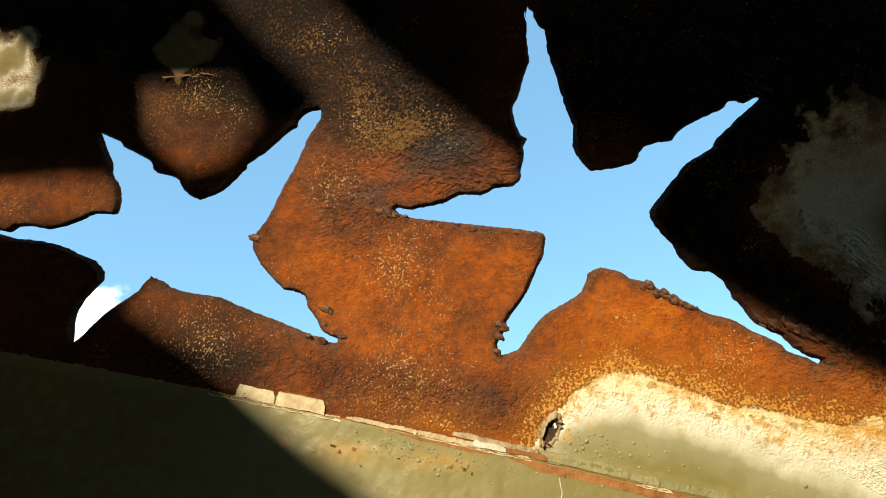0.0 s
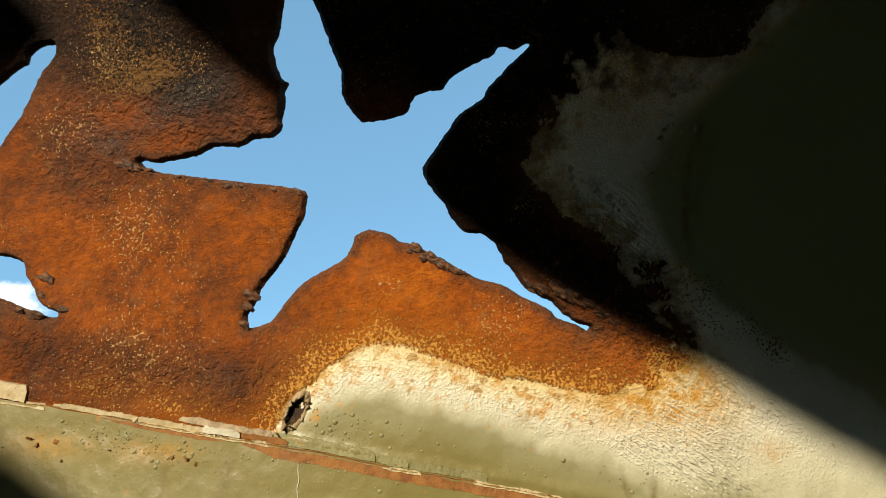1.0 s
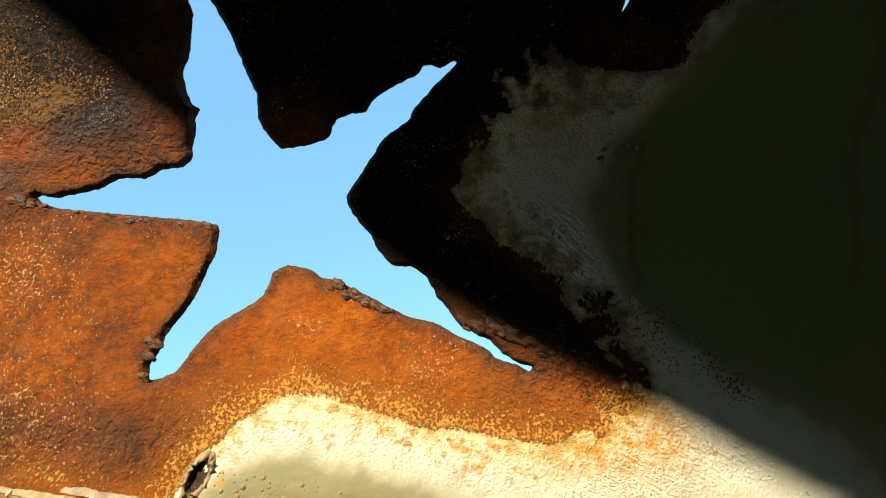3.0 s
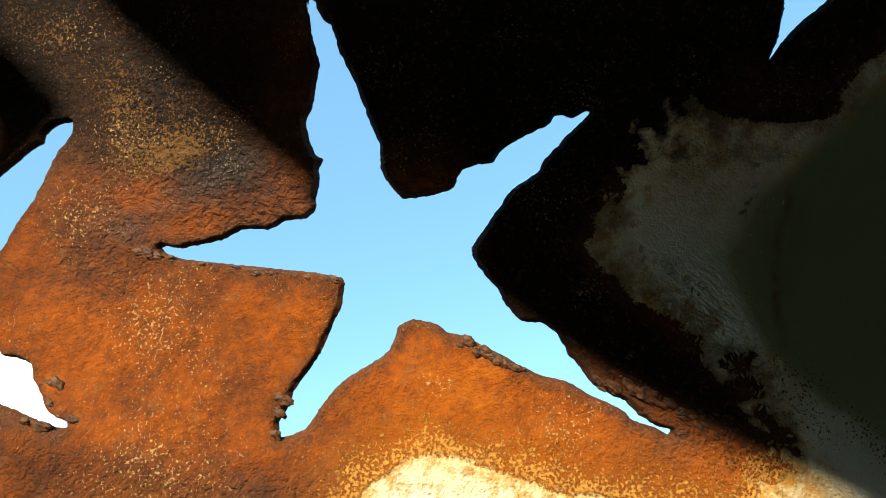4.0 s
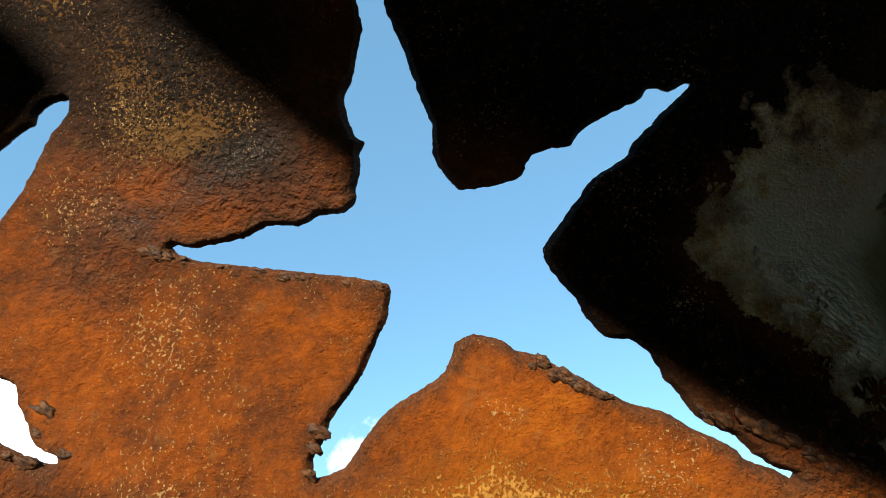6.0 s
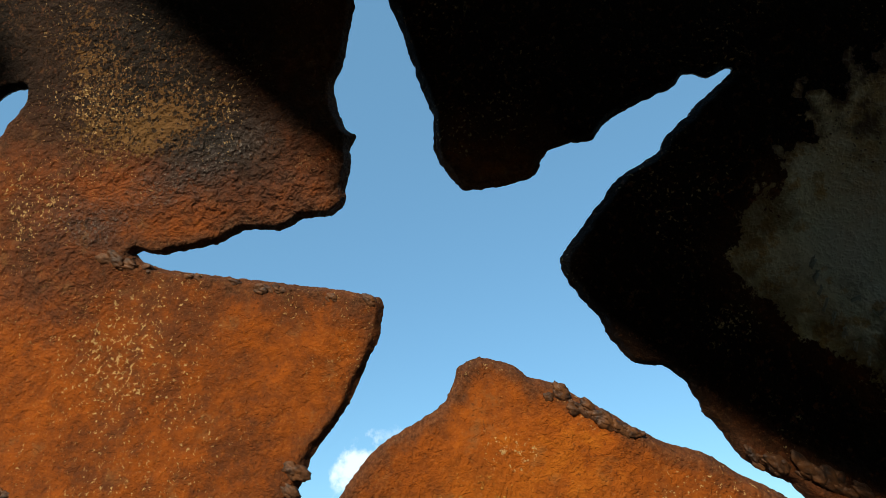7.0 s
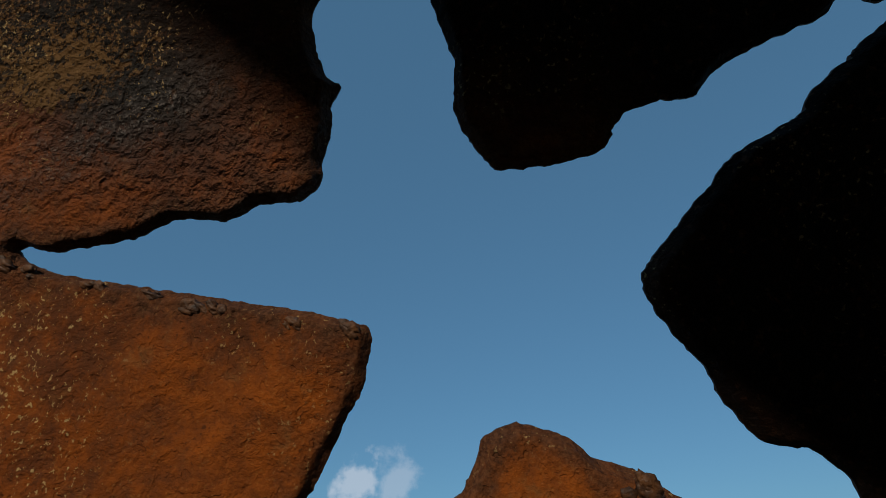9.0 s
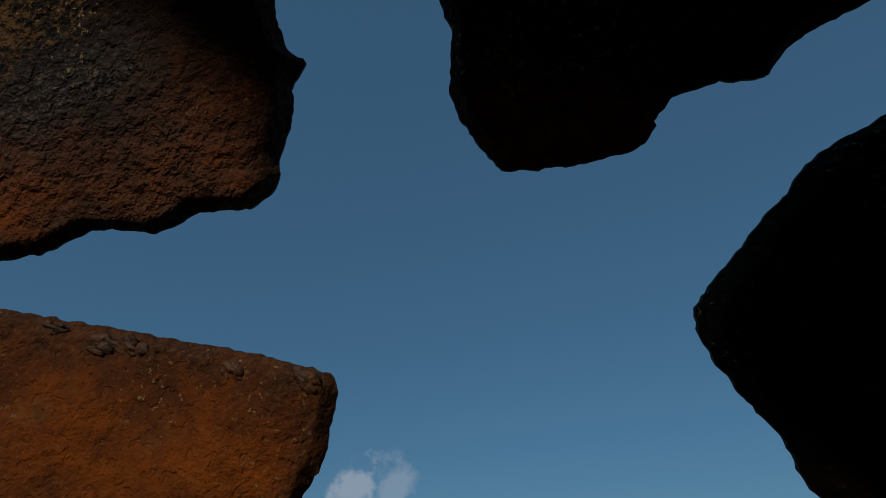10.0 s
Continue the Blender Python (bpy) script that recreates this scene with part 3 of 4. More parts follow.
def shaded_olive_field(x, z):
    """Shade painted into the olive coat of the upper right side, darker and greener."""
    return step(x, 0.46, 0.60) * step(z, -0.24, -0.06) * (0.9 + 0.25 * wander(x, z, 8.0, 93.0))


def streak_field(x, z):
    """Dark runs down the paint: x, from z, to z, half-width, strength; then three browner areas."""
    v = np.zeros(len(x))
    for a, top, foot, w, k in ((0.572, 0.14, -0.055, 0.0035, 1.0), (0.585, 0.12, -0.02, 0.008, 0.4), (0.497, -0.255, -0.33, 0.003, 0.6), (0.532, -0.258, -0.34, 0.0045, 0.8), (0.790, 0.30, -0.05, 0.006, 0.7), (-0.40, -0.20, -0.30, 0.02, 0.8), (-0.46, -0.19, -0.27, 0.03, 0.7), (0.02, -0.245, -0.33, 0.004, 0.35), (0.07, -0.245, -0.32, 0.006, 0.3)):
        bend = a + 0.006 * np.sin(z * 31 + a * 50)
        v = np.maximum(v, k * np.exp(-(((x - bend) / w) ** 2)) * step(z, foot, foot + 0.05) * (1 - step(z, top - 0.03, top)))
    v = np.maximum(v, 0.6 * np.exp(-(((x + 0.77) / 0.10) ** 2 + ((z - 0.29) / 0.09) ** 2)))
    v = np.maximum(v, 0.65 * (1 - step(x, -0.42, -0.16)) * (1 - step(z - seam(x), -0.02, 0.0)))
    v = np.maximum(v, 0.8 * np.exp(-(((x + 0.406) / 0.10) ** 2 + ((z - 0.30) / 0.07) ** 2)))
    return v


def ochre_field(x, z):
    """Thin tan scale, pitted, in the upper plate."""
    v = 1.0 * blob(x, z, -0.062, 0.165, 0.055, 0.024, 0.25)
    v += 0.42 * blob(x, z, -0.120, 0.210, 0.030, 0.050) + 0.28 * blob(x, z, -0.20, 0.30, 0.09, 0.045, -0.6) + 0.35 * blob(x, z, -0.40, 0.22, 0.08, 0.04)
    v += 0.25 * blob(x, z, -0.05, 0.22, 0.06, 0.05)
    return np.clip(v * (0.85 + 0.5 * wander(x, z, 26.0, 81.0)), 0, 1)


def soot_shade_field(x, z):
    """Dark scale (foot, upper plate), with shade painted on the upper and right petals."""
    # top petal blackened to paint its shade
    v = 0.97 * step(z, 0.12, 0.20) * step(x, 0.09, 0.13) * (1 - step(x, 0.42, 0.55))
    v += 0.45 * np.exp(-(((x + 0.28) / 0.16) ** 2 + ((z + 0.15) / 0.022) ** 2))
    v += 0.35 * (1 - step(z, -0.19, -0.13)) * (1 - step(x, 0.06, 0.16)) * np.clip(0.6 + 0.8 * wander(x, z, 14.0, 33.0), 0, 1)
    # upper left: dark scale, deepened for the dimmer light there
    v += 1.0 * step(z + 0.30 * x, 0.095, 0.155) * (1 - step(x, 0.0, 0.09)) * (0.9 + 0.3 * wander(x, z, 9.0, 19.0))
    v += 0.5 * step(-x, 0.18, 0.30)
    # right petal: painted shade, bounded along the shadow's edge
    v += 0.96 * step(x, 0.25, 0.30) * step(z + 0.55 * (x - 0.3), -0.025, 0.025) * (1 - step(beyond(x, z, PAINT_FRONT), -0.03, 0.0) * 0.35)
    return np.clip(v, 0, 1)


def speck_field(x, z):
    """Clusters of pale flecks in the rust."""
    v = 0.12 + 0.3 * np.clip(wander(x, z, 16.0, 51.0), 0, 1)
    for a, b, r in ((-0.055, -0.020, 0.030), (-0.035, -0.165, 0.032), (-0.11, 0.188, 0.022), (-0.16, 0.10, 0.022), (0.225, -0.072, 0.006), (0.386, 0.022, 0.009), (0.241, -0.075, 0.006), (-0.32, -0.135, 0.03), (0.36, -0.115, 0.018), (-0.38, 0.24, 0.02)):
        v += 0.8 * np.exp(-((x - a) ** 2 + (z - b) ** 2) / (2 * r * r))
    return np.clip(v, 0, 1)


LAP = 0.0035


def sheet(name, front, back, tri, fields, label, category):
    """A plate from its front and back points and one set of triangles."""
    used, tri = np.unique(tri, return_inverse=True)
    tri = tri.reshape(-1, 3)
    me = bpy.data.meshes.new(name)
    me.from_pydata(np.vstack([front[used], back[used]]).tolist(), [], tri.tolist() + (tri[:, ::-1] + len(used)).tolist())
    me.materials.append(PLATE)
    me.polygons.foreach_set("use_smooth", [True] * len(me.polygons))
    for key, values in fields.items():
        a = me.attributes.new(key, "FLOAT", "POINT")
        a.data.foreach_set("value", np.concatenate([values[used], values[used]]).astype(np.float32))
    ob = tagged(new(name, me), label, category)
    ob.matrix_world = BASE
    return ob


def ribbon(name, rows, material, parent, closed, label=""):
    """Quads from row to row of points."""
    count = len(rows[0])
    span = count if closed else count - 1
    quads = [(k * count + i, k * count + (i + 1) % count, (k + 1) * count + (i + 1) % count, (k + 1) * count + i) for k in range(len(rows) - 1) for i in range(span)]
    me = bpy.data.meshes.new(name)
    me.from_pydata(np.vstack(rows).tolist(), [], quads)
    me.materials.append(material)
    me.polygons.foreach_set("use_smooth", [True] * len(me.polygons))
    ob = tagged(new(name, me), label)
    ob.parent = parent
    return ob


def build_plates():
    free = plate_points()
    verts, edges, spans = [], [], []
    for ring in RINGS:
        start = len(verts)
        verts += [tuple(p) for p in ring]
        edges += [(start + i, start + (i + 1) % len(ring)) for i in range(len(ring))]
        spans.append((start, len(ring)))
    lap_x = np.concatenate([np.arange(X0, -0.80, 0.03), np.arange(-0.80, 0.90, 0.004), np.arange(0.90, X1, 0.03), [X1]])
    lap_z = seam(lap_x) + 0.0008 * wander(lap_x, lap_x * 0, 60.0, 4.0) + 0.0005 * wander(lap_x, lap_x * 0, 220.0, 8.0)
    lap = (len(verts), len(lap_x))
    verts += list(zip(lap_x, lap_z))
    edges += [(lap[0] + i, lap[0] + i + 1) for i in range(lap[1] - 1)]
    free = free[np.abs(free[:, 1] - seam(free[:, 0])) > 0.0022]
    verts += [tuple(p) for p in free]
    out, _, faces, orig, _, _ = geometry.delaunay_2d_cdt([Vector(p) for p in verts], edges, [], 0, 1e-6)
    place = {}
    for i, some in enumerate(orig):
        for o in some:
            place[o] = i
    p = np.array([tuple(v) for v in out])
    tri = np.array([f for f in faces if len(f) == 3])
    mid = p[tri].mean(1)
    keep = np.ones(len(tri), bool)
    for ring in RINGS:
        keep &= ~inside(mid[:, 0], mid[:, 1], ring)
    tri, mid = tri[keep], mid[keep]
    ab, ac = p[tri[:, 1]] - p[tri[:, 0]], p[tri[:, 2]] - p[tri[:, 0]]
    turn = (ab[:, 0] * ac[:, 1] - ab[:, 1] * ac[:, 0]) < 0
    tri[turn] = tri[turn][:, ::-1]
    low = mid[:, 1] < np.interp(mid[:, 0], lap_x, lap_z)
    x, z = p[:, 0], p[:, 1]
    gap, side = gap_to(x, z, RINGS, True)
    lip = np.clip(1 - gap / ((0.0040 + 0.0022 * np.clip(side, 0, 1)) * (1 + 0.45 * wander(x, z, 55.0, 41.0))), 0, 1)
    y = depth(x, z) + relief(x, z, gap) * step(gap, 0.0, 0.006) + 0.0078 * lip
    front = np.stack([x, y, z], 1)
    back = np.stack([x, depth(x, z) + THICK + 0.0006 * wander(x, z, 60.0, 14.0), z], 1)
    gap_c = gap_to(x, z, RINGS[2:])
    fields = {"edge_gap": gap, "soot_shade": soot_shade_field(x, z), "speck": speck_field(x, z), "streak": streak_field(x, z), "ochre": ochre_field(x, z)}
    fields |= {"tone": tone_field(x, z), "pepper": pepper_field(x, z), "crust": crust_field(x, z), "rugged": rugged_field(x, z), "pleat": pleat_field(x, z), "shaded_olive": shaded_olive_field(x, z), "amber": amber_field(x, z)}
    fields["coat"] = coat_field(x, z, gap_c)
    fields["age"] = age_field(x, z, fields["coat"])
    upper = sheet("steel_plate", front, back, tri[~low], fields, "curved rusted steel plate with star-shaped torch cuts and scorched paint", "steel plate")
    lapped = front.copy()
    lapped[:, 1] -= LAP
    below = dict(fields)
    below["coat"] = np.maximum(fields["coat"], 0.08 + 0.05 * wander(x, z, 14.0, 9.0))
    below["age"] = np.maximum(fields["age"], 0.095)
    lower = sheet("lapped_plate", lapped, back, tri[low], below, "olive painted steel plate lapped along the seam, blistered and stained", "steel plate")
    ids = [place[lap[0] + i] for i in range(lap[1])]
    ribbon("lap_edge", [lapped[ids], lapped[ids] + np.array((0, LAP + 0.003, 0))], BROWN, lower, False, "rust-brown edge of the lapped plate")
    for start, count in spans:
        ids = [place[start + i] for i in range(count)]
        ribbon("cut_edge", [front[ids], back[ids]], CUT, upper, True, "dark burnt torch-cut edge")
    return upper, lower


wall, lower_wall = build_plates()

# ---- an unseen hold added behind the plate, with roof openings that shape the sunlight ----
HOLD_X0, HOLD_X1, HOLD_Y0, HOLD_Z0, HOLD_Z1 = -3.4, 1.9, -3.2, -0.95, 2.85
# Openings in the unseen added roof, as (x, y), cut to shape the sun patches.
LIGHT_OPENINGS = [
    [(-2.041, -1.625), (-1.924, -1.699), (-1.906, -1.790), (-1.863, -1.897), (-1.818, -2.019), (-1.718, -2.118), (-1.692, -2.182), (-1.663, -2.233), (-1.627, -2.282), (-1.580, -2.335), (-1.524, -2.382), (-1.454, -2.458), (-1.352, -2.565), (-1.399, -2.694), (-2.218, -2.653), (-2.304, -2.472), (-2.359, -2.398), (-2.402, -2.328), (-2.456, -2.250), (-2.528, -2.163), (-2.361, -2.009), (-2.216, -1.938), (-2.045, -1.857), (-2.063, -1.794), (-2.085, -1.719), (-2.095, -1.659)],
    [(-2.308, -1.740), (-2.139, -1.781), (-2.140, -1.862), (-2.247, -1.921), (-2.323, -1.928), (-2.359, -1.852)],
    [(-2.716, -1.865), (-2.527, -1.881), (-2.439, -1.905), (-2.469, -1.993), (-2.742, -1.979)],
    # added for fill: lets sky in, and sun onto the pale end wall
    [(0.40, -2.50), (0.72, -2.42), (1.38, -2.60), (1.45, -1.90), (1.55, -0.95), (0.95, -0.62), (0.62, -0.80), (0.45, -1.05), (0.48, -1.70)],
    [(-2.634, -1.528), (-2.499, -1.579), (-2.477, -1.637), (-2.544, -1.719), (-2.706, -1.701)],
]


def slab(name, corners, out, label, holes=(), coating=SHELL):
    """A flat steel wall with thickness; corners: origin and the two sides; holes: outlines in the sides' own metres."""
    o, a, b = (Vector(c) for c in corners)
    verts = [(0, 0), (a.length, 0), (a.length, b.length), (0, b.length)]
    edges = [(0, 1), (1, 2), (2, 3), (3, 0)]
    for ring in holes:
        n = len(verts)
        verts += ring
        edges += [(n + i, n + (i + 1) % len(ring)) for i in range(len(ring))]
    pts, _, faces, _, _, _ = geometry.delaunay_2d_cdt([Vector(p) for p in verts], edges, [], 1, 1e-6)
    kept = []
    for f in faces:
        m = sum((pts[i] for i in f), Vector((0, 0))) / len(f)
        if not any(inside(np.array([m.x]), np.array([m.y]), np.array(ring))[0] for ring in holes):
            kept.append(f)
    bm = bmesh.new()
    vs = [bm.verts.new(o + a.normalized() * p.x + b.normalized() * p.y) for p in pts]
    made = [bm.faces.new([vs[i] for i in f]) for f in kept]
    more = bmesh.ops.extrude_face_region(bm, geom=made)
    bmesh.ops.translate(bm, vec=Vector(out), verts=[v for v in more["geom"] if isinstance(v, bmesh.types.BMVert)])
    bmesh.ops.recalc_face_normals(bm, faces=bm.faces[:])
    me = bpy.data.meshes.new(name)
    bm.to_mesh(me)
    bm.free()
    me.materials.append(coating)
    ob = tagged(new(name, me), label, name.split("_")[0], kind="structure")
    ob.matrix_world = BASE
    return ob


def build_added_hold():
    x0, x1, y0, z0, z1 = HOLD_X0, HOLD_X1, HOLD_Y0, HOLD_Z0, HOLD_Z1
    y1 = 1.05
    t = 0.02
    dark = "unseen flat steel wall added to close the hold"
    slab("ceiling", ((x0, y0, z1), (x1 - x0, 0, 0), (0, y1 - y0, 0)), (0, 0, t), "unseen steel roof added with openings that shape the light", [[(x - x0, y - y0) for x, y in ring] for ring in LIGHT_OPENINGS])
    slab("floor", ((x0, y0, z0), (x1 - x0, 0, 0), (0, y1 - y0, 0)), (0, 0, -t), "unseen steel floor added to close the hold")
    slab("wall_back", ((x0, y0, z0 + 0.003), (x1 - x0, 0, 0), (0, 0, z1 - z0 - 0.006)), (0, -t, 0), dark)
    slab("wall_left", ((x0, y0 + 0.003, z0 + 0.003), (0, y1 - y0 - 0.006, 0), (0, 0, z1 - z0 - 0.006)), (-t, 0, 0), dark)
    slab("wall_right", ((x1, y0 + 0.003, z0 + 0.003), (0, y1 - y0 - 0.006, 0), (0, 0, z1 - z0 - 0.006)), (t, 0, 0), "pale olive unseen end wall added to bounce light onto the plate", coating=BOUNCE_WALL)
    # the side round the curved plate: a sheet from the plate's rim out to the hold's corners
    rim = [(x, Z0) for x in np.linspace(X0, X1, 30)[:-1]] + [(X1, z) for z in np.linspace(Z0, Z1, 20)[:-1]]
    rim += [(x, Z1) for x in np.linspace(X1, X0, 30)[:-1]] + [(X0, z) for z in np.linspace(Z1, Z0, 20)[:-1]]
    bm = bmesh.new()
    rows = []
    for x, z in rim:
        y = float(depth(x, z)) + THICK + 0.002
        u, v = (x - X0) / (X1 - X0), (z - Z0) / (Z1 - Z0)
        far = (x0 + (x1 - x0) * u, z0 + (z1 - z0) * v)
        inner = (x + (0.01 if u == 0 else -0.01 if u == 1 else 0), z + (0.01 if v == 0 else -0.01 if v == 1 else 0))
        rows.append([bm.verts.new(p) for p in ((inner[0], y, inner[1]), (far[0], y, far[1]), (far[0], y + 0.01, far[1]), (inner[0], y + 0.01, inner[1]))])
    for a, b in zip(rows, rows[1:] + rows[:1]):
        for k in range(4):
            bm.faces.new((a[k - 1], a[k], b[k], b[k - 1]))
    me = bpy.data.meshes.new("wall_side")
    bm.to_mesh(me)
    bm.free()
    me.materials.append(SHELL)
    ob = tagged(new("wall_side", me), dark, "wall", kind="structure")
    ob.matrix_world = BASE


build_added_hold()


def build_ground():
    bm = bmesh.new()
    rings = [0, 1, 2, 4, 8, 16, 40, 100, 300, 1000, 4000]
    grid = []
    for r in rings[1:]:
        row = []
        for k in range(48):
            a = 2 * math.pi * k / 48
            h = 0.03 * noise.noise(Vector((r * math.cos(a), r * math.sin(a), 3)))
            row.append(bm.verts.new((r * math.cos(a), r * math.sin(a), h if r > 2 else 0)))
        grid.append(row)
    bm.faces.new(grid[0])
    for a, b in zip(grid, grid[1:]):
        for k in range(48):
            bm.faces.new((a[k - 1], a[k], b[k], b[k - 1]))
    me = bpy.data.meshes.new("ground")
    bm.to_mesh(me)
    bm.free()
    me.materials.append(GROUND)
    tagged(new("ground", me), "bare dry earth ground under the drum", "ground", kind="structure")


build_ground()


# ---- small things on the plate ----


def part(name, bm, material, parent, label="", kind=""):
    me = bpy.data.meshes.new(name)
    bm.to_mesh(me)
    bm.free()
    me.materials.append(material)
    me.polygons.foreach_set("use_smooth", [True] * len(me.polygons))
    ob = tagged(new(name, me), label, kind=kind)
    ob.parent = parent
    return ob


def on_plate(x, z, lift=0.0):
    y = depth(np.array([x]), np.array([z])) + relief(np.array([x]), np.array([z]), None)
    return Vector((x, float(y[0]) - lift - (LAP if z < float(seam(x)) else 0.0), z))


def lump(place, sizes, turn, seed):
    """One bead of slag, a little uneven."""
    bm = bmesh.new()
    bmesh.ops.create_icosphere(bm, subdivisions=3, radius=1.0)
    m = Matrix.LocRotScale(place, Euler((0, turn, 0)), sizes)
    for v in bm.verts:
        v.co *= 1 + 0.55 * noise.noise(v.co * 1.2 + Vector((seed, 0, 0))) + 0.26 * noise.noise(v.co * 2.9 + Vector((0, seed, 0))) + 0.10 * noise.noise(v.co * 7.0 + Vector((0, 0, seed)))
        v.co = m @ v.co
    return part("slag_bead", bm, SLAG, wall)


def build_slag():
    """Beads of slag that the torch left along the cuts: x, z (mm), spread (mm), bead (mm), count."""
    rng = random.Random(5)
    heaps = (
        (395, -72, 6, 3.0, 4), (410, -77, 6, 4.2, 4), (431, -77, 8, 5.0, 5), (446, -84, 7, 4.8, 5), (458, -90, 7, 4.0, 4), (476, -100, 6, 3.6, 3), (488, -110, 5, 3.2, 3),
        (522, -116, 18, 1.5, 6), (548, -132, 18, 1.4, 5), (500, -106, 14, 1.7, 5),
        (268, -35, 5, 3.6, 4), (280, -42, 5, 3.8, 5), (293, -49, 6, 4.0, 6), (306, -54, 5, 3.8, 5), (318, -58, 4, 3.0, 3),
        (-76, 57, 7, 4.0, 6), (-66, 53, 6, 3.6, 5), (-50, 51, 5, 2.4, 3), (-30, 50, 5, 2.2, 3),
        (47, 36, 4, 3.2, 3), (60, 36, 4, 2.6, 2), (100, 31, 4, 2.8, 2), (127, 30, 3, 3.0, 2), (22, 41, 5, 2.2, 2), (-12, 46, 5, 2.2, 2),
        (-152, -81, 4, 4.5, 3), (-154, -99, 3, 3.5, 2), (-126, -114, 5, 3.5, 3), (-158, -120, 5, 4.5, 4), (-172, -115, 5, 3.6, 3),
        (79, -92, 4, 4.0, 4), (79, -106, 3, 4.0, 4), (80, -124, 4, 3.2, 3), (-266, 16, 3, 4.5, 3), (-360, -58, 7, 4.5, 5), (-505, -22, 9, 4.5, 5), (-525, -15, 7, 4.0, 3),
    )
    for x, z, wide, size, count in heaps:
        for _ in range(count * 2):
            px, pz = (x + rng.gauss(0, wide * 0.7)) / 1000, (z + rng.gauss(0, wide * (0.35 if wide < 12 else 0.75))) / 1000
            if any(inside(np.array([px]), np.array([pz]), ring)[0] for ring in RINGS):
                continue
            r = size / 1000 * rng.uniform(0.5, 1.15)
            lump(on_plate(px, pz, -r * 0.05), (r * rng.uniform(1.1, 1.9), r * 0.60, r * rng.uniform(0.6, 1.0)), rng.uniform(0.2, 0.9), rng.uniform(0, 90))


build_slag()


def curl_mesh(wide, high, bend, seed, thick=0.0007, nx=8, ny=10):
    """A curled, torn flake of paint, hinged at its foot."""
    bm = bmesh.new()
    sheets = []
    for side in (0, 1):
        grid = []
        for j in range(ny + 1):
            row = []
            for i in range(nx + 1):
                u, v = i / nx - 0.5, j / ny
                torn = 1 + 0.35 * noise.noise(Vector((u * 5, seed, 0))) + 0.2 * noise.noise(Vector((u * 14, seed, 5)))
                slim = 1 - 0.35 * v + 0.25 * noise.noise(Vector((v * 6, seed + 4, u * 2)))
                a = bend * v * (1 + 0.5 * noise.noise(Vector((u * 3, v * 3, seed))))
                r = high * torn / max(abs(bend), 0.01)
                row.append(bm.verts.new((u * wide * slim, -r * (1 - math.cos(a)) - thick * side, r * math.sin(a) + 0.08 * high * noise.noise(Vector((u * 8, v * 8, seed + 1))))))
            grid.append(row)
        sheets.append(grid)
    a, b = sheets
    for j in range(ny):
        for i in range(nx):
            bm.faces.new((a[j][i], a[j][i + 1], a[j + 1][i + 1], a[j + 1][i]))
            bm.faces.new((b[j][i], b[j + 1][i], b[j + 1][i + 1], b[j][i + 1]))
    rim = [(0, i) for i in range(nx)] + [(j, nx) for j in range(ny)] + [(ny, i) for i in range(nx, 0, -1)] + [(j, 0) for j in range(ny, 0, -1)]
    for (j, i), (k, l) in zip(rim, rim[1:] + rim[:1]):
        bm.faces.new((a[j][i], b[j][i], b[k][l], a[k][l]))
    return bm


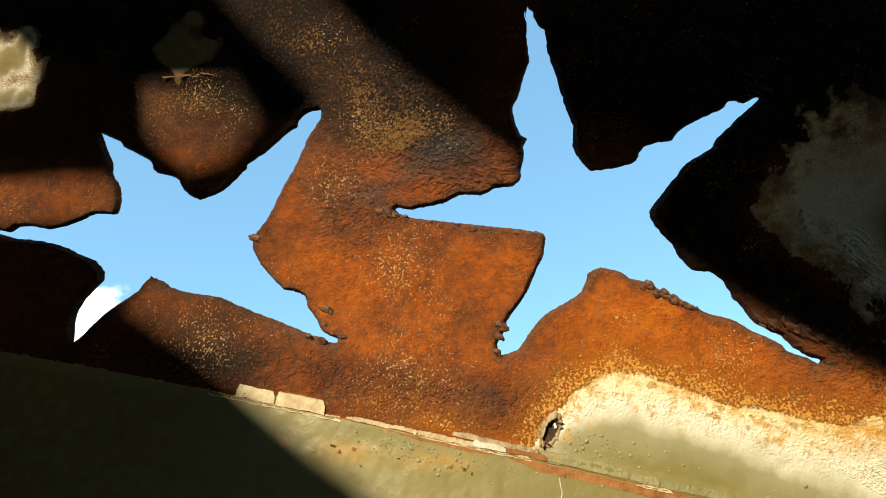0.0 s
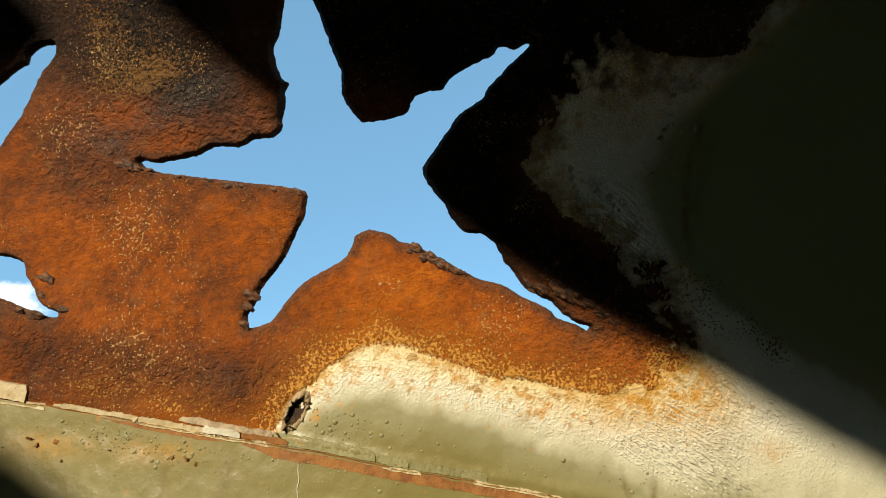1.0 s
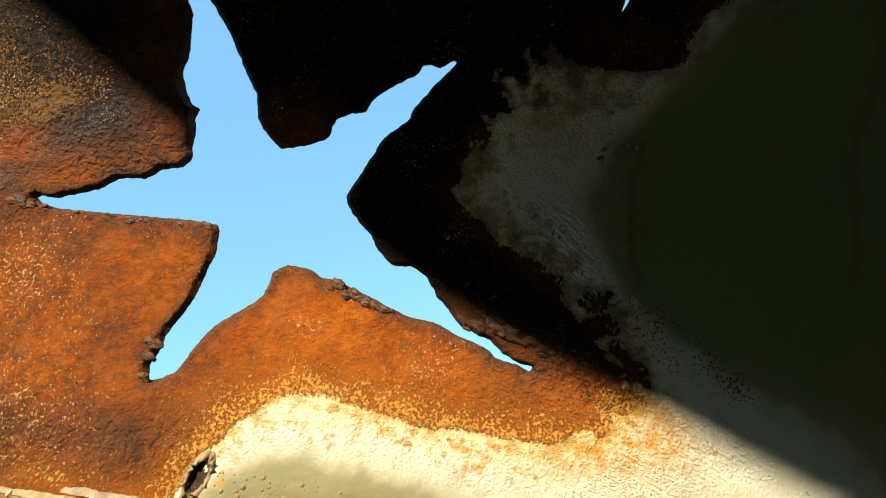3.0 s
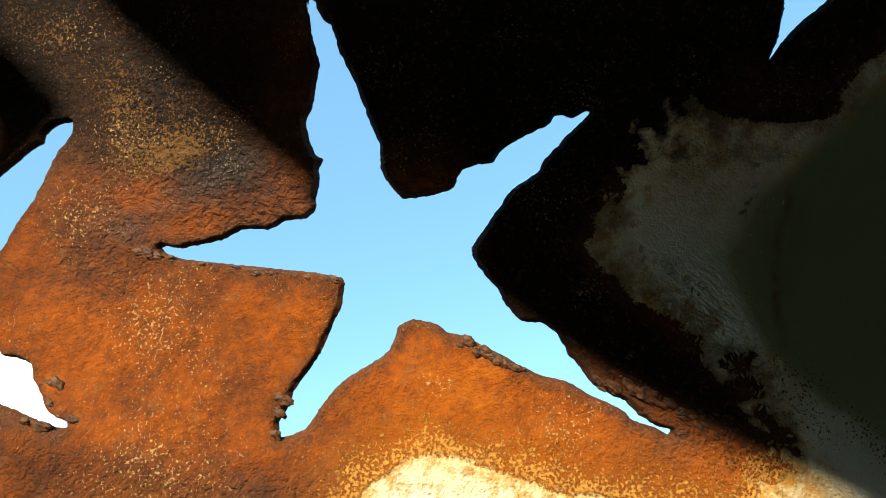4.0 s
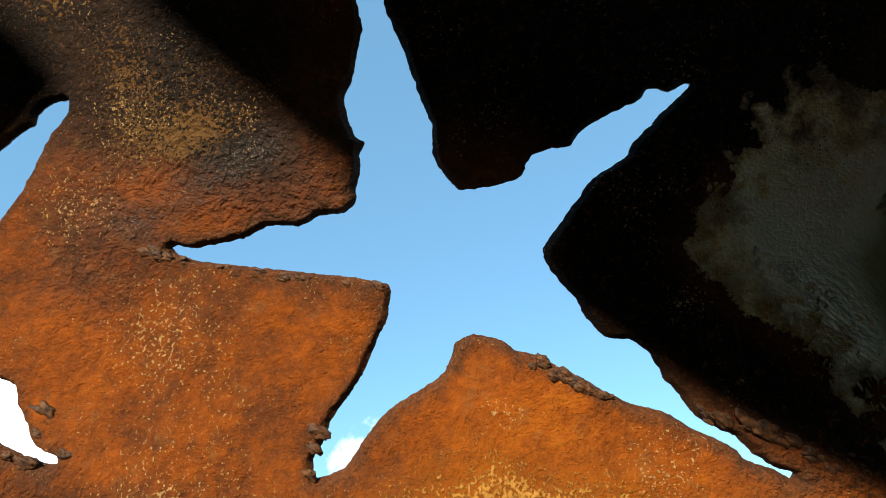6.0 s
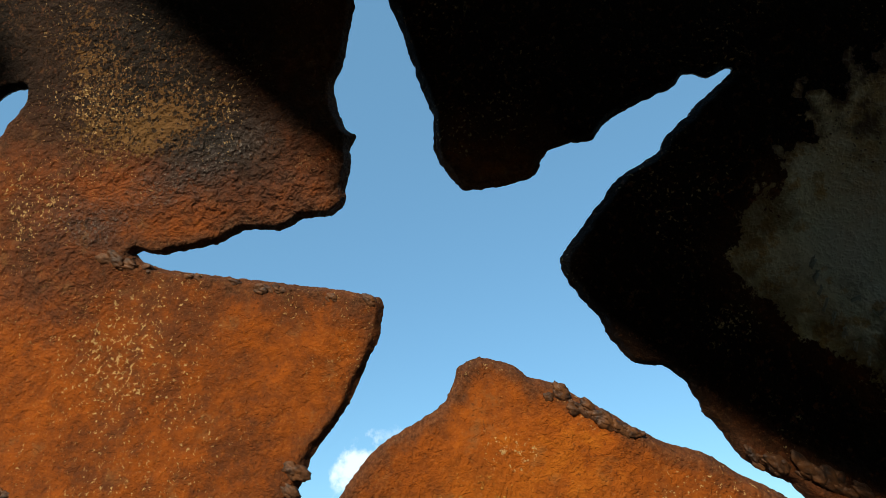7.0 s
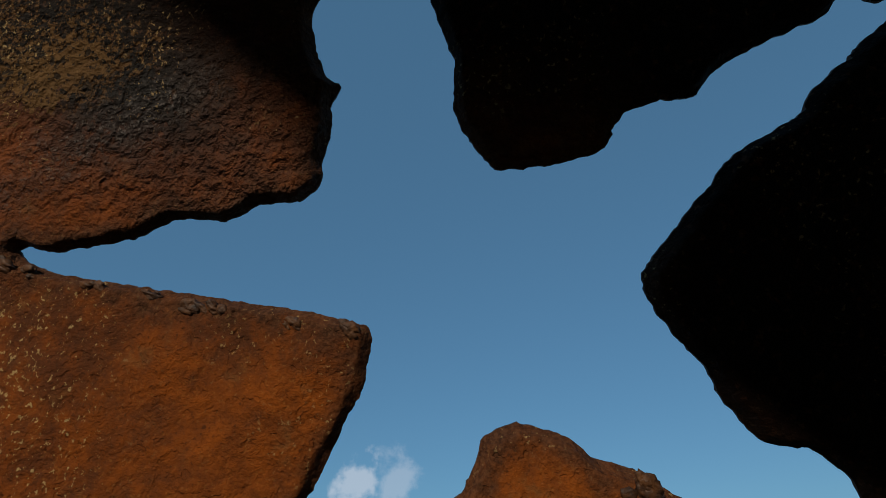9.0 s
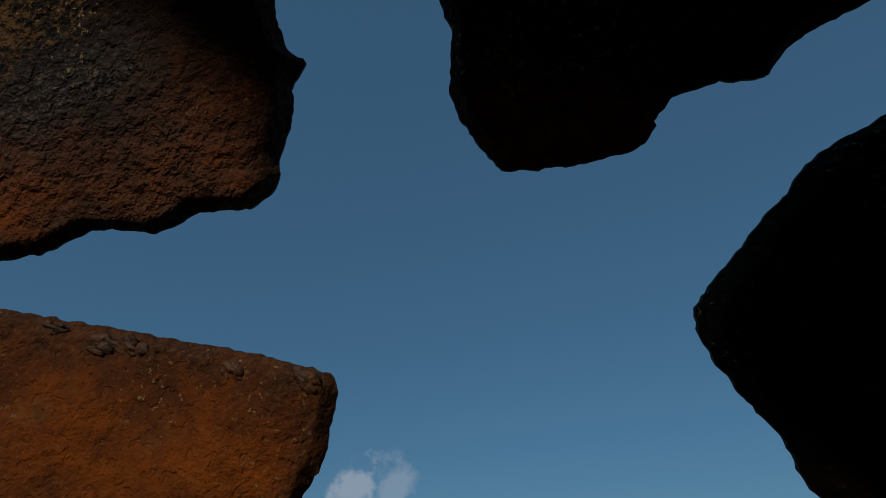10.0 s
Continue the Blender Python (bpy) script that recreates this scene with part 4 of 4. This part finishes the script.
def build_flakes():
    rng = random.Random(8)
    for x, z, wide, high, bend, turn, mat in ((0.133, -0.231, 0.012, 0.009, 1.4, 20, CREAM), (0.137, -0.197, 0.010, 0.008, 1.8, 170, BROWN), (0.121, -0.236, 0.008, 0.006, 1.6, 50, CREAM)):
        ob = part("paint_flake", curl_mesh(wide, high, bend, x * 90), mat, wall, "torn curled flake of paint lifting off")
        ob.matrix_basis = Matrix.Translation(on_plate(x, z, 0.0005)) @ Euler((0, radians(turn), 0)).to_matrix().to_4x4()
    for x, wide in ((-0.425, 0.030), (-0.395, 0.040), (-0.36, 0.028)):
        ob = part("paint_flake", curl_mesh(wide, 0.0026, 0.8, x * 70), BROWN, wall, "lip of cracked olive paint")
        ob.matrix_basis = Matrix.Translation(on_plate(x, 0.266, 0.001)) @ Euler((0, radians(180 + 200 * (x + 0.395)), 0)).to_matrix().to_4x4()
    for k in range(9):
        u = k / 8
        x, z = 0.440 + 0.035 * u * u + 0.008 * u, 0.062 - 0.075 * u
        ob = part("paint_flake", curl_mesh(0.007 + 0.004 * rng.random(), 0.006 + 0.004 * rng.random(), 1.4, 3.3 * k, 0.0006, 5, 5), GREY, wall)
        ob.matrix_basis = Matrix.Translation(on_plate(x, z, 0.0015)) @ Euler((0, radians(-60 - 25 * u), 0)).to_matrix().to_4x4()
    shapes = []
    for k in range(6):
        me = bpy.data.meshes.new("paint_flake")
        bm = curl_mesh(0.007, 0.0055, 1.5, 11.1 * k, 0.0006, 4, 4)
        bm.to_mesh(me)
        bm.free()
        me.materials.append((GREY, OLIVE)[k % 2])
        shapes.append(me)
    for k in range(110):
        u = rng.random()
        x, z = 0.475 + 0.10 * u + rng.gauss(0, 0.012), 0.03 - 0.13 * u + rng.gauss(0, 0.013)
        if k > 85:
            x, z = 0.545 + rng.gauss(0, 0.012), 0.10 + rng.gauss(0, 0.035)
        ob = new("paint_flake", rng.choice(shapes))
        ob.parent = wall
        sc = rng.uniform(0.4, 1.15)
        ob.matrix_basis = Matrix.LocRotScale(on_plate(x, z, 0.0003), Euler((0, radians(rng.uniform(-140, 20)), 0)), (sc, sc, sc))


    # brown chips and a thin run of paint under the seam
    for x, z, wide, turn in ((-0.128, -0.243, 0.009, 20), (-0.120, -0.247, 0.007, 120), (-0.100, -0.243, 0.008, 200), (-0.092, -0.262, 0.005, 80), (-0.045, -0.252, 0.005, 10), (0.018, -0.256, 0.006, 150), (0.033, -0.259, 0.008, 60), (0.045, -0.262, 0.006, 240)):
        ob = part("paint_flake", curl_mesh(wide * 0.7, wide * 0.5, 1.2, x * 90, 0.0006, 5, 5), BROWN, lower_wall, "small brown chip of lifted paint")
        ob.matrix_basis = Matrix.Translation(on_plate(x, z, 0.0004)) @ Euler((0, radians(turn), 0)).to_matrix().to_4x4()
    bm = bmesh.new()
    rows = []
    for k in range(20):
        z = -0.262 - 0.0032 * k
        x = 0.148 + 0.0025 * noise.noise(Vector((k * 0.35, 2, 0))) + 0.0002 * k
        w = 0.0007 + 0.0004 * noise.noise(Vector((k * 0.8, 7, 0)))
        c = on_plate(x, z)
        rows.append([bm.verts.new(c + Vector(v)) for v in ((-w, 0.0004, 0), (-w * 0.5, -0.0009, 0), (w * 0.5, -0.0009, 0), (w, 0.0004, 0))])
    for a, b in zip(rows, rows[1:]):
        for k in range(3):
            bm.faces.new((a[k], a[k + 1], b[k + 1], b[k]))
    part("paint_run", bm, PALE, lower_wall, "thin pale run of old paint")


build_flakes()


def build_torn_blister():
    """A blister torn open: a ragged standing rim of paint round a dark hole."""
    cx, cz = 0.141, -0.213
    count = 40
    bm, floor_bm = bmesh.new(), bmesh.new()
    rows, disc = [], []
    for k in range(count):
        q = 2 * math.pi * k / count
        n1 = noise.noise(Vector((2.2 * math.cos(q), 2.2 * math.sin(q), 4.0)))
        n2 = noise.noise(Vector((6.0 * math.cos(q), 6.0 * math.sin(q), 9.0)))
        high = max(0.0012, 0.0040 + 0.009 * n1 + 0.007 * n2 + 0.003 * math.cos(q - 2.4))
        row = []
        for r, h in ((1.22, -0.0006), (1.06, 0.45), (0.92 + 0.45 * n2, 1.0), (0.74 + 0.45 * n2, 0.85), (0.82, 0.3), (0.86, -0.0015)):
            u, w = 0.0105 * r * math.cos(q), 0.0185 * r * (1 + 0.18 * n1) * math.sin(q)
            x, z = cx + u + 0.35 * w, cz + w
            row.append(bm.verts.new(on_plate(x, z, h * high if h > 0.01 else h)))
        rows.append(row)
        u, w = 0.0105 * math.cos(q), 0.0185 * math.sin(q)
        disc.append(floor_bm.verts.new(on_plate(cx + u + 0.35 * w, cz + w, 0.0006)))
    for a, b in zip(rows, rows[1:] + rows[:1]):
        for k in range(5):
            bm.faces.new((a[k], a[k + 1], b[k + 1], b[k]))
    mid = floor_bm.verts.new(on_plate(cx, cz, 0.0004))
    for a, b in zip(disc, disc[1:] + disc[:1]):
        floor_bm.faces.new((a, b, mid))
    rim = part("torn_blister", bm, SCORCHED, wall, "torn open blister with a ragged pale rim of paint")
    part("hole", floor_bm, HOLE, rim, "dark hole of the torn blister")


build_torn_blister()


def strip_mesh(x0, x1, low, high, thick, seed):
    """A broken length of old filler lying along the seam: flat, with ragged ends and edges."""
    bm = bmesh.new()
    n = max(8, int((x1 - x0) / 0.003))
    rows = []
    for k in range(n + 1):
        x = x0 + (x1 - x0) * k / n
        rag = 0.0010 * noise.noise(Vector((x * 260, seed, 0))) + 0.0008 * noise.noise(Vector((x * 70, seed, 3)))
        rag2 = 0.0012 * noise.noise(Vector((x * 230, seed, 9))) + 0.0015 * noise.noise(Vector((x * 60, seed, 6)))
        a, b = low + rag, max(high + rag2, low + rag + 0.0008)
        if high > 0:
            b = a + (b - a) * min(1.0, 0.6 + 0.4 * min(k, n - k))
        else:
            a = b - (b - a) * min(1.0, (k + 1) / 14, (n - k + 1) / 14)
        t = thick * (1 + 0.35 * noise.noise(Vector((x * 90, seed, 4))))
        # the filler bridges the lap, so its face is straight from edge to edge
        foot, head = on_plate(x, float(seam(x)) + a), on_plate(x, float(seam(x)) + b)
        ring = [foot + Vector((0, 0.003, 0)), foot - Vector((0, t, 0)), head - Vector((0, t * 0.8, 0)), head + Vector((0, 0.003, 0))]
        rows.append([bm.verts.new(v) for v in ring])
    for a, b in zip(rows, rows[1:]):
        for k in range(4):
            bm.faces.new((a[k - 1], a[k], b[k], b[k - 1]))
    bm.faces.new(rows[0])
    bm.faces.new(rows[-1][::-1])
    return bm


def build_seam():
    """Filler and primer left on the seam: from x, to x, from and to height over the seam line, thickness."""
    for x0, x1, low, high, thick, mat, label in (
        (-0.262, -0.209, 0.0015, 0.015, 0.0025, CREAM, "broken cream filler strip"),
        (-0.207, -0.142, 0.0010, 0.016, 0.0042, CREAM, "thick broken cream filler strip"),
        (-0.300, -0.120, -0.003, 0.0005, 0.0010, CREAM, ""),
        (-0.105, 0.060, 0.0005, 0.0050, 0.0020, CREAM, "long thin cream filler strip"),
        (0.020, 0.118, 0.0075, 0.0125, 0.0010, SCORCHED, ""),
        (0.046, 0.085, 0.0020, 0.0085, 0.0036, PALE, "thick pale lump of broken filler"),
        (0.086, 0.135, 0.0020, 0.0075, 0.0016, BROWN, ""),
        (0.118, 0.227, 0.0015, 0.0120, 0.0014, OLIVE, "olive painted filler ledge with a broken end"),
        (0.229, 0.262, 0.0015, 0.0105, 0.0014, OLIVE, ""),
        (0.263, 0.345, 0.0015, 0.0100, 0.0012, OLIVE, ""),
        (-0.02, 0.115, -0.0015, 0.0006, 0.0012, CREAM, ""),
        (0.235, 0.275, -0.0015, 0.0008, 0.0014, CREAM, ""),
        (0.330, 0.425, -0.0015, 0.0010, 0.0014, CREAM, ""),
        (-0.060, 0.084, -0.0055, -0.0012, 0.0004, BROWN, "rust-brown primer line under the seam"),
        (0.085, 0.640, -0.0105, -0.0012, 0.0005, BROWN, "rust-brown primer line under the seam"),
    ):
        ob = part("filler_strip", strip_mesh(x0, x1, low, high, thick, x0 * 37), mat, lower_wall, label)
        ob.data.polygons.foreach_set("use_smooth", [False] * len(ob.data.polygons))


build_seam()


def build_blisters():
    """Small blisters in the paint on both sides of the seam."""
    rng = random.Random(12)
    for home, count, label in ((lower_wall, 330, "small round blisters in the olive paint"), (wall, 280, "small round blisters in the olive paint")):
        bm = bmesh.new()
        for k in range(count):
            if home is lower_wall:
                x = rng.uniform(-0.20, 0.62) if k % 3 else rng.gauss(0.03, 0.05)
                z = float(seam(x)) - 0.010 - rng.expovariate(1 / 0.014)
            else:
                x = rng.gauss(0.19, 0.03) if k % 2 else rng.uniform(0.2, 0.72)
                z = float(seam(x)) + 0.014 + rng.random() * 0.03
            r = min(0.0032, 0.0005 + rng.expovariate(1 / 0.0005))
            p = on_plate(x, z)
            rows = []
            for a, w in ((0.0, 1.0), (0.6, 0.8), (1.1, 0.42)):
                rows.append([bm.verts.new(p + Vector((r * w * math.cos(q), 0.0002 - r * 0.5 * math.sin(a), r * w * math.sin(q)))) for q in (0, 1.047, 2.094, 3.142, 4.189, 5.236)])
            top = bm.verts.new(p + Vector((0, -r * 0.5, 0)))
            for a, b in zip(rows, rows[1:]):
                for i in range(6):
                    bm.faces.new((a[i - 1], a[i], b[i], b[i - 1]))
            for i in range(6):
                bm.faces.new((rows[-1][i - 1], rows[-1][i], top))
        part("paint_blister", bm, OLIVE, home, label, "stuff")
    # wrinkles of lifted paint in slanting rows
    bm = bmesh.new()
    for row in range(30):
        across = (row - 12) * 0.0031
        at = rng.uniform(-0.035, -0.005)
        while at < 0.10 + 0.025 * math.sin(row * 1.7):
            long, wide = rng.uniform(0.0012, 0.0040), rng.uniform(0.0006, 0.0013)
            at += long * rng.uniform(1.3, 2.2)
            slant = radians(-30)
            across += rng.gauss(0, 0.0004)
            x = 0.515 + at * math.cos(slant) + across * 0.75
            z = -0.226 + at * math.sin(slant) + across * 0.62
            if z < float(seam(x)) + 0.016 or rng.random() < 0.10 + 6.0 * max(0.0, at - 0.03) or np.hypot(*(RINGS[1][::6] - np.array((x, z))).T).min() < 0.115:
                continue
            turn = slant + rng.gauss(0, 0.35)
            c, w = math.cos(turn), math.sin(turn)
            p = on_plate(x, z)
            foot = [(-1, 0), (-0.5, 1), (0.5, 0.9), (1, 0), (0.5, -1), (-0.5, -0.9)]
            a = [bm.verts.new(p + Vector((long * i * c - wide * j * w, 0.0003, long * i * w + wide * j * c))) for i, j in foot]
            b = [bm.verts.new(p + Vector((0.55 * (long * i * c - wide * j * w), -wide * 0.7, 0.55 * (long * i * w + wide * j * c)))) for i, j in foot]
            bm.faces.new(b)
            for i in range(6):
                bm.faces.new((a[i - 1], a[i], b[i], b[i - 1]))
    part("paint_wrinkle", bm, PALE, wall, "fine pale wrinkles of lifted paint", "stuff")


build_blisters()
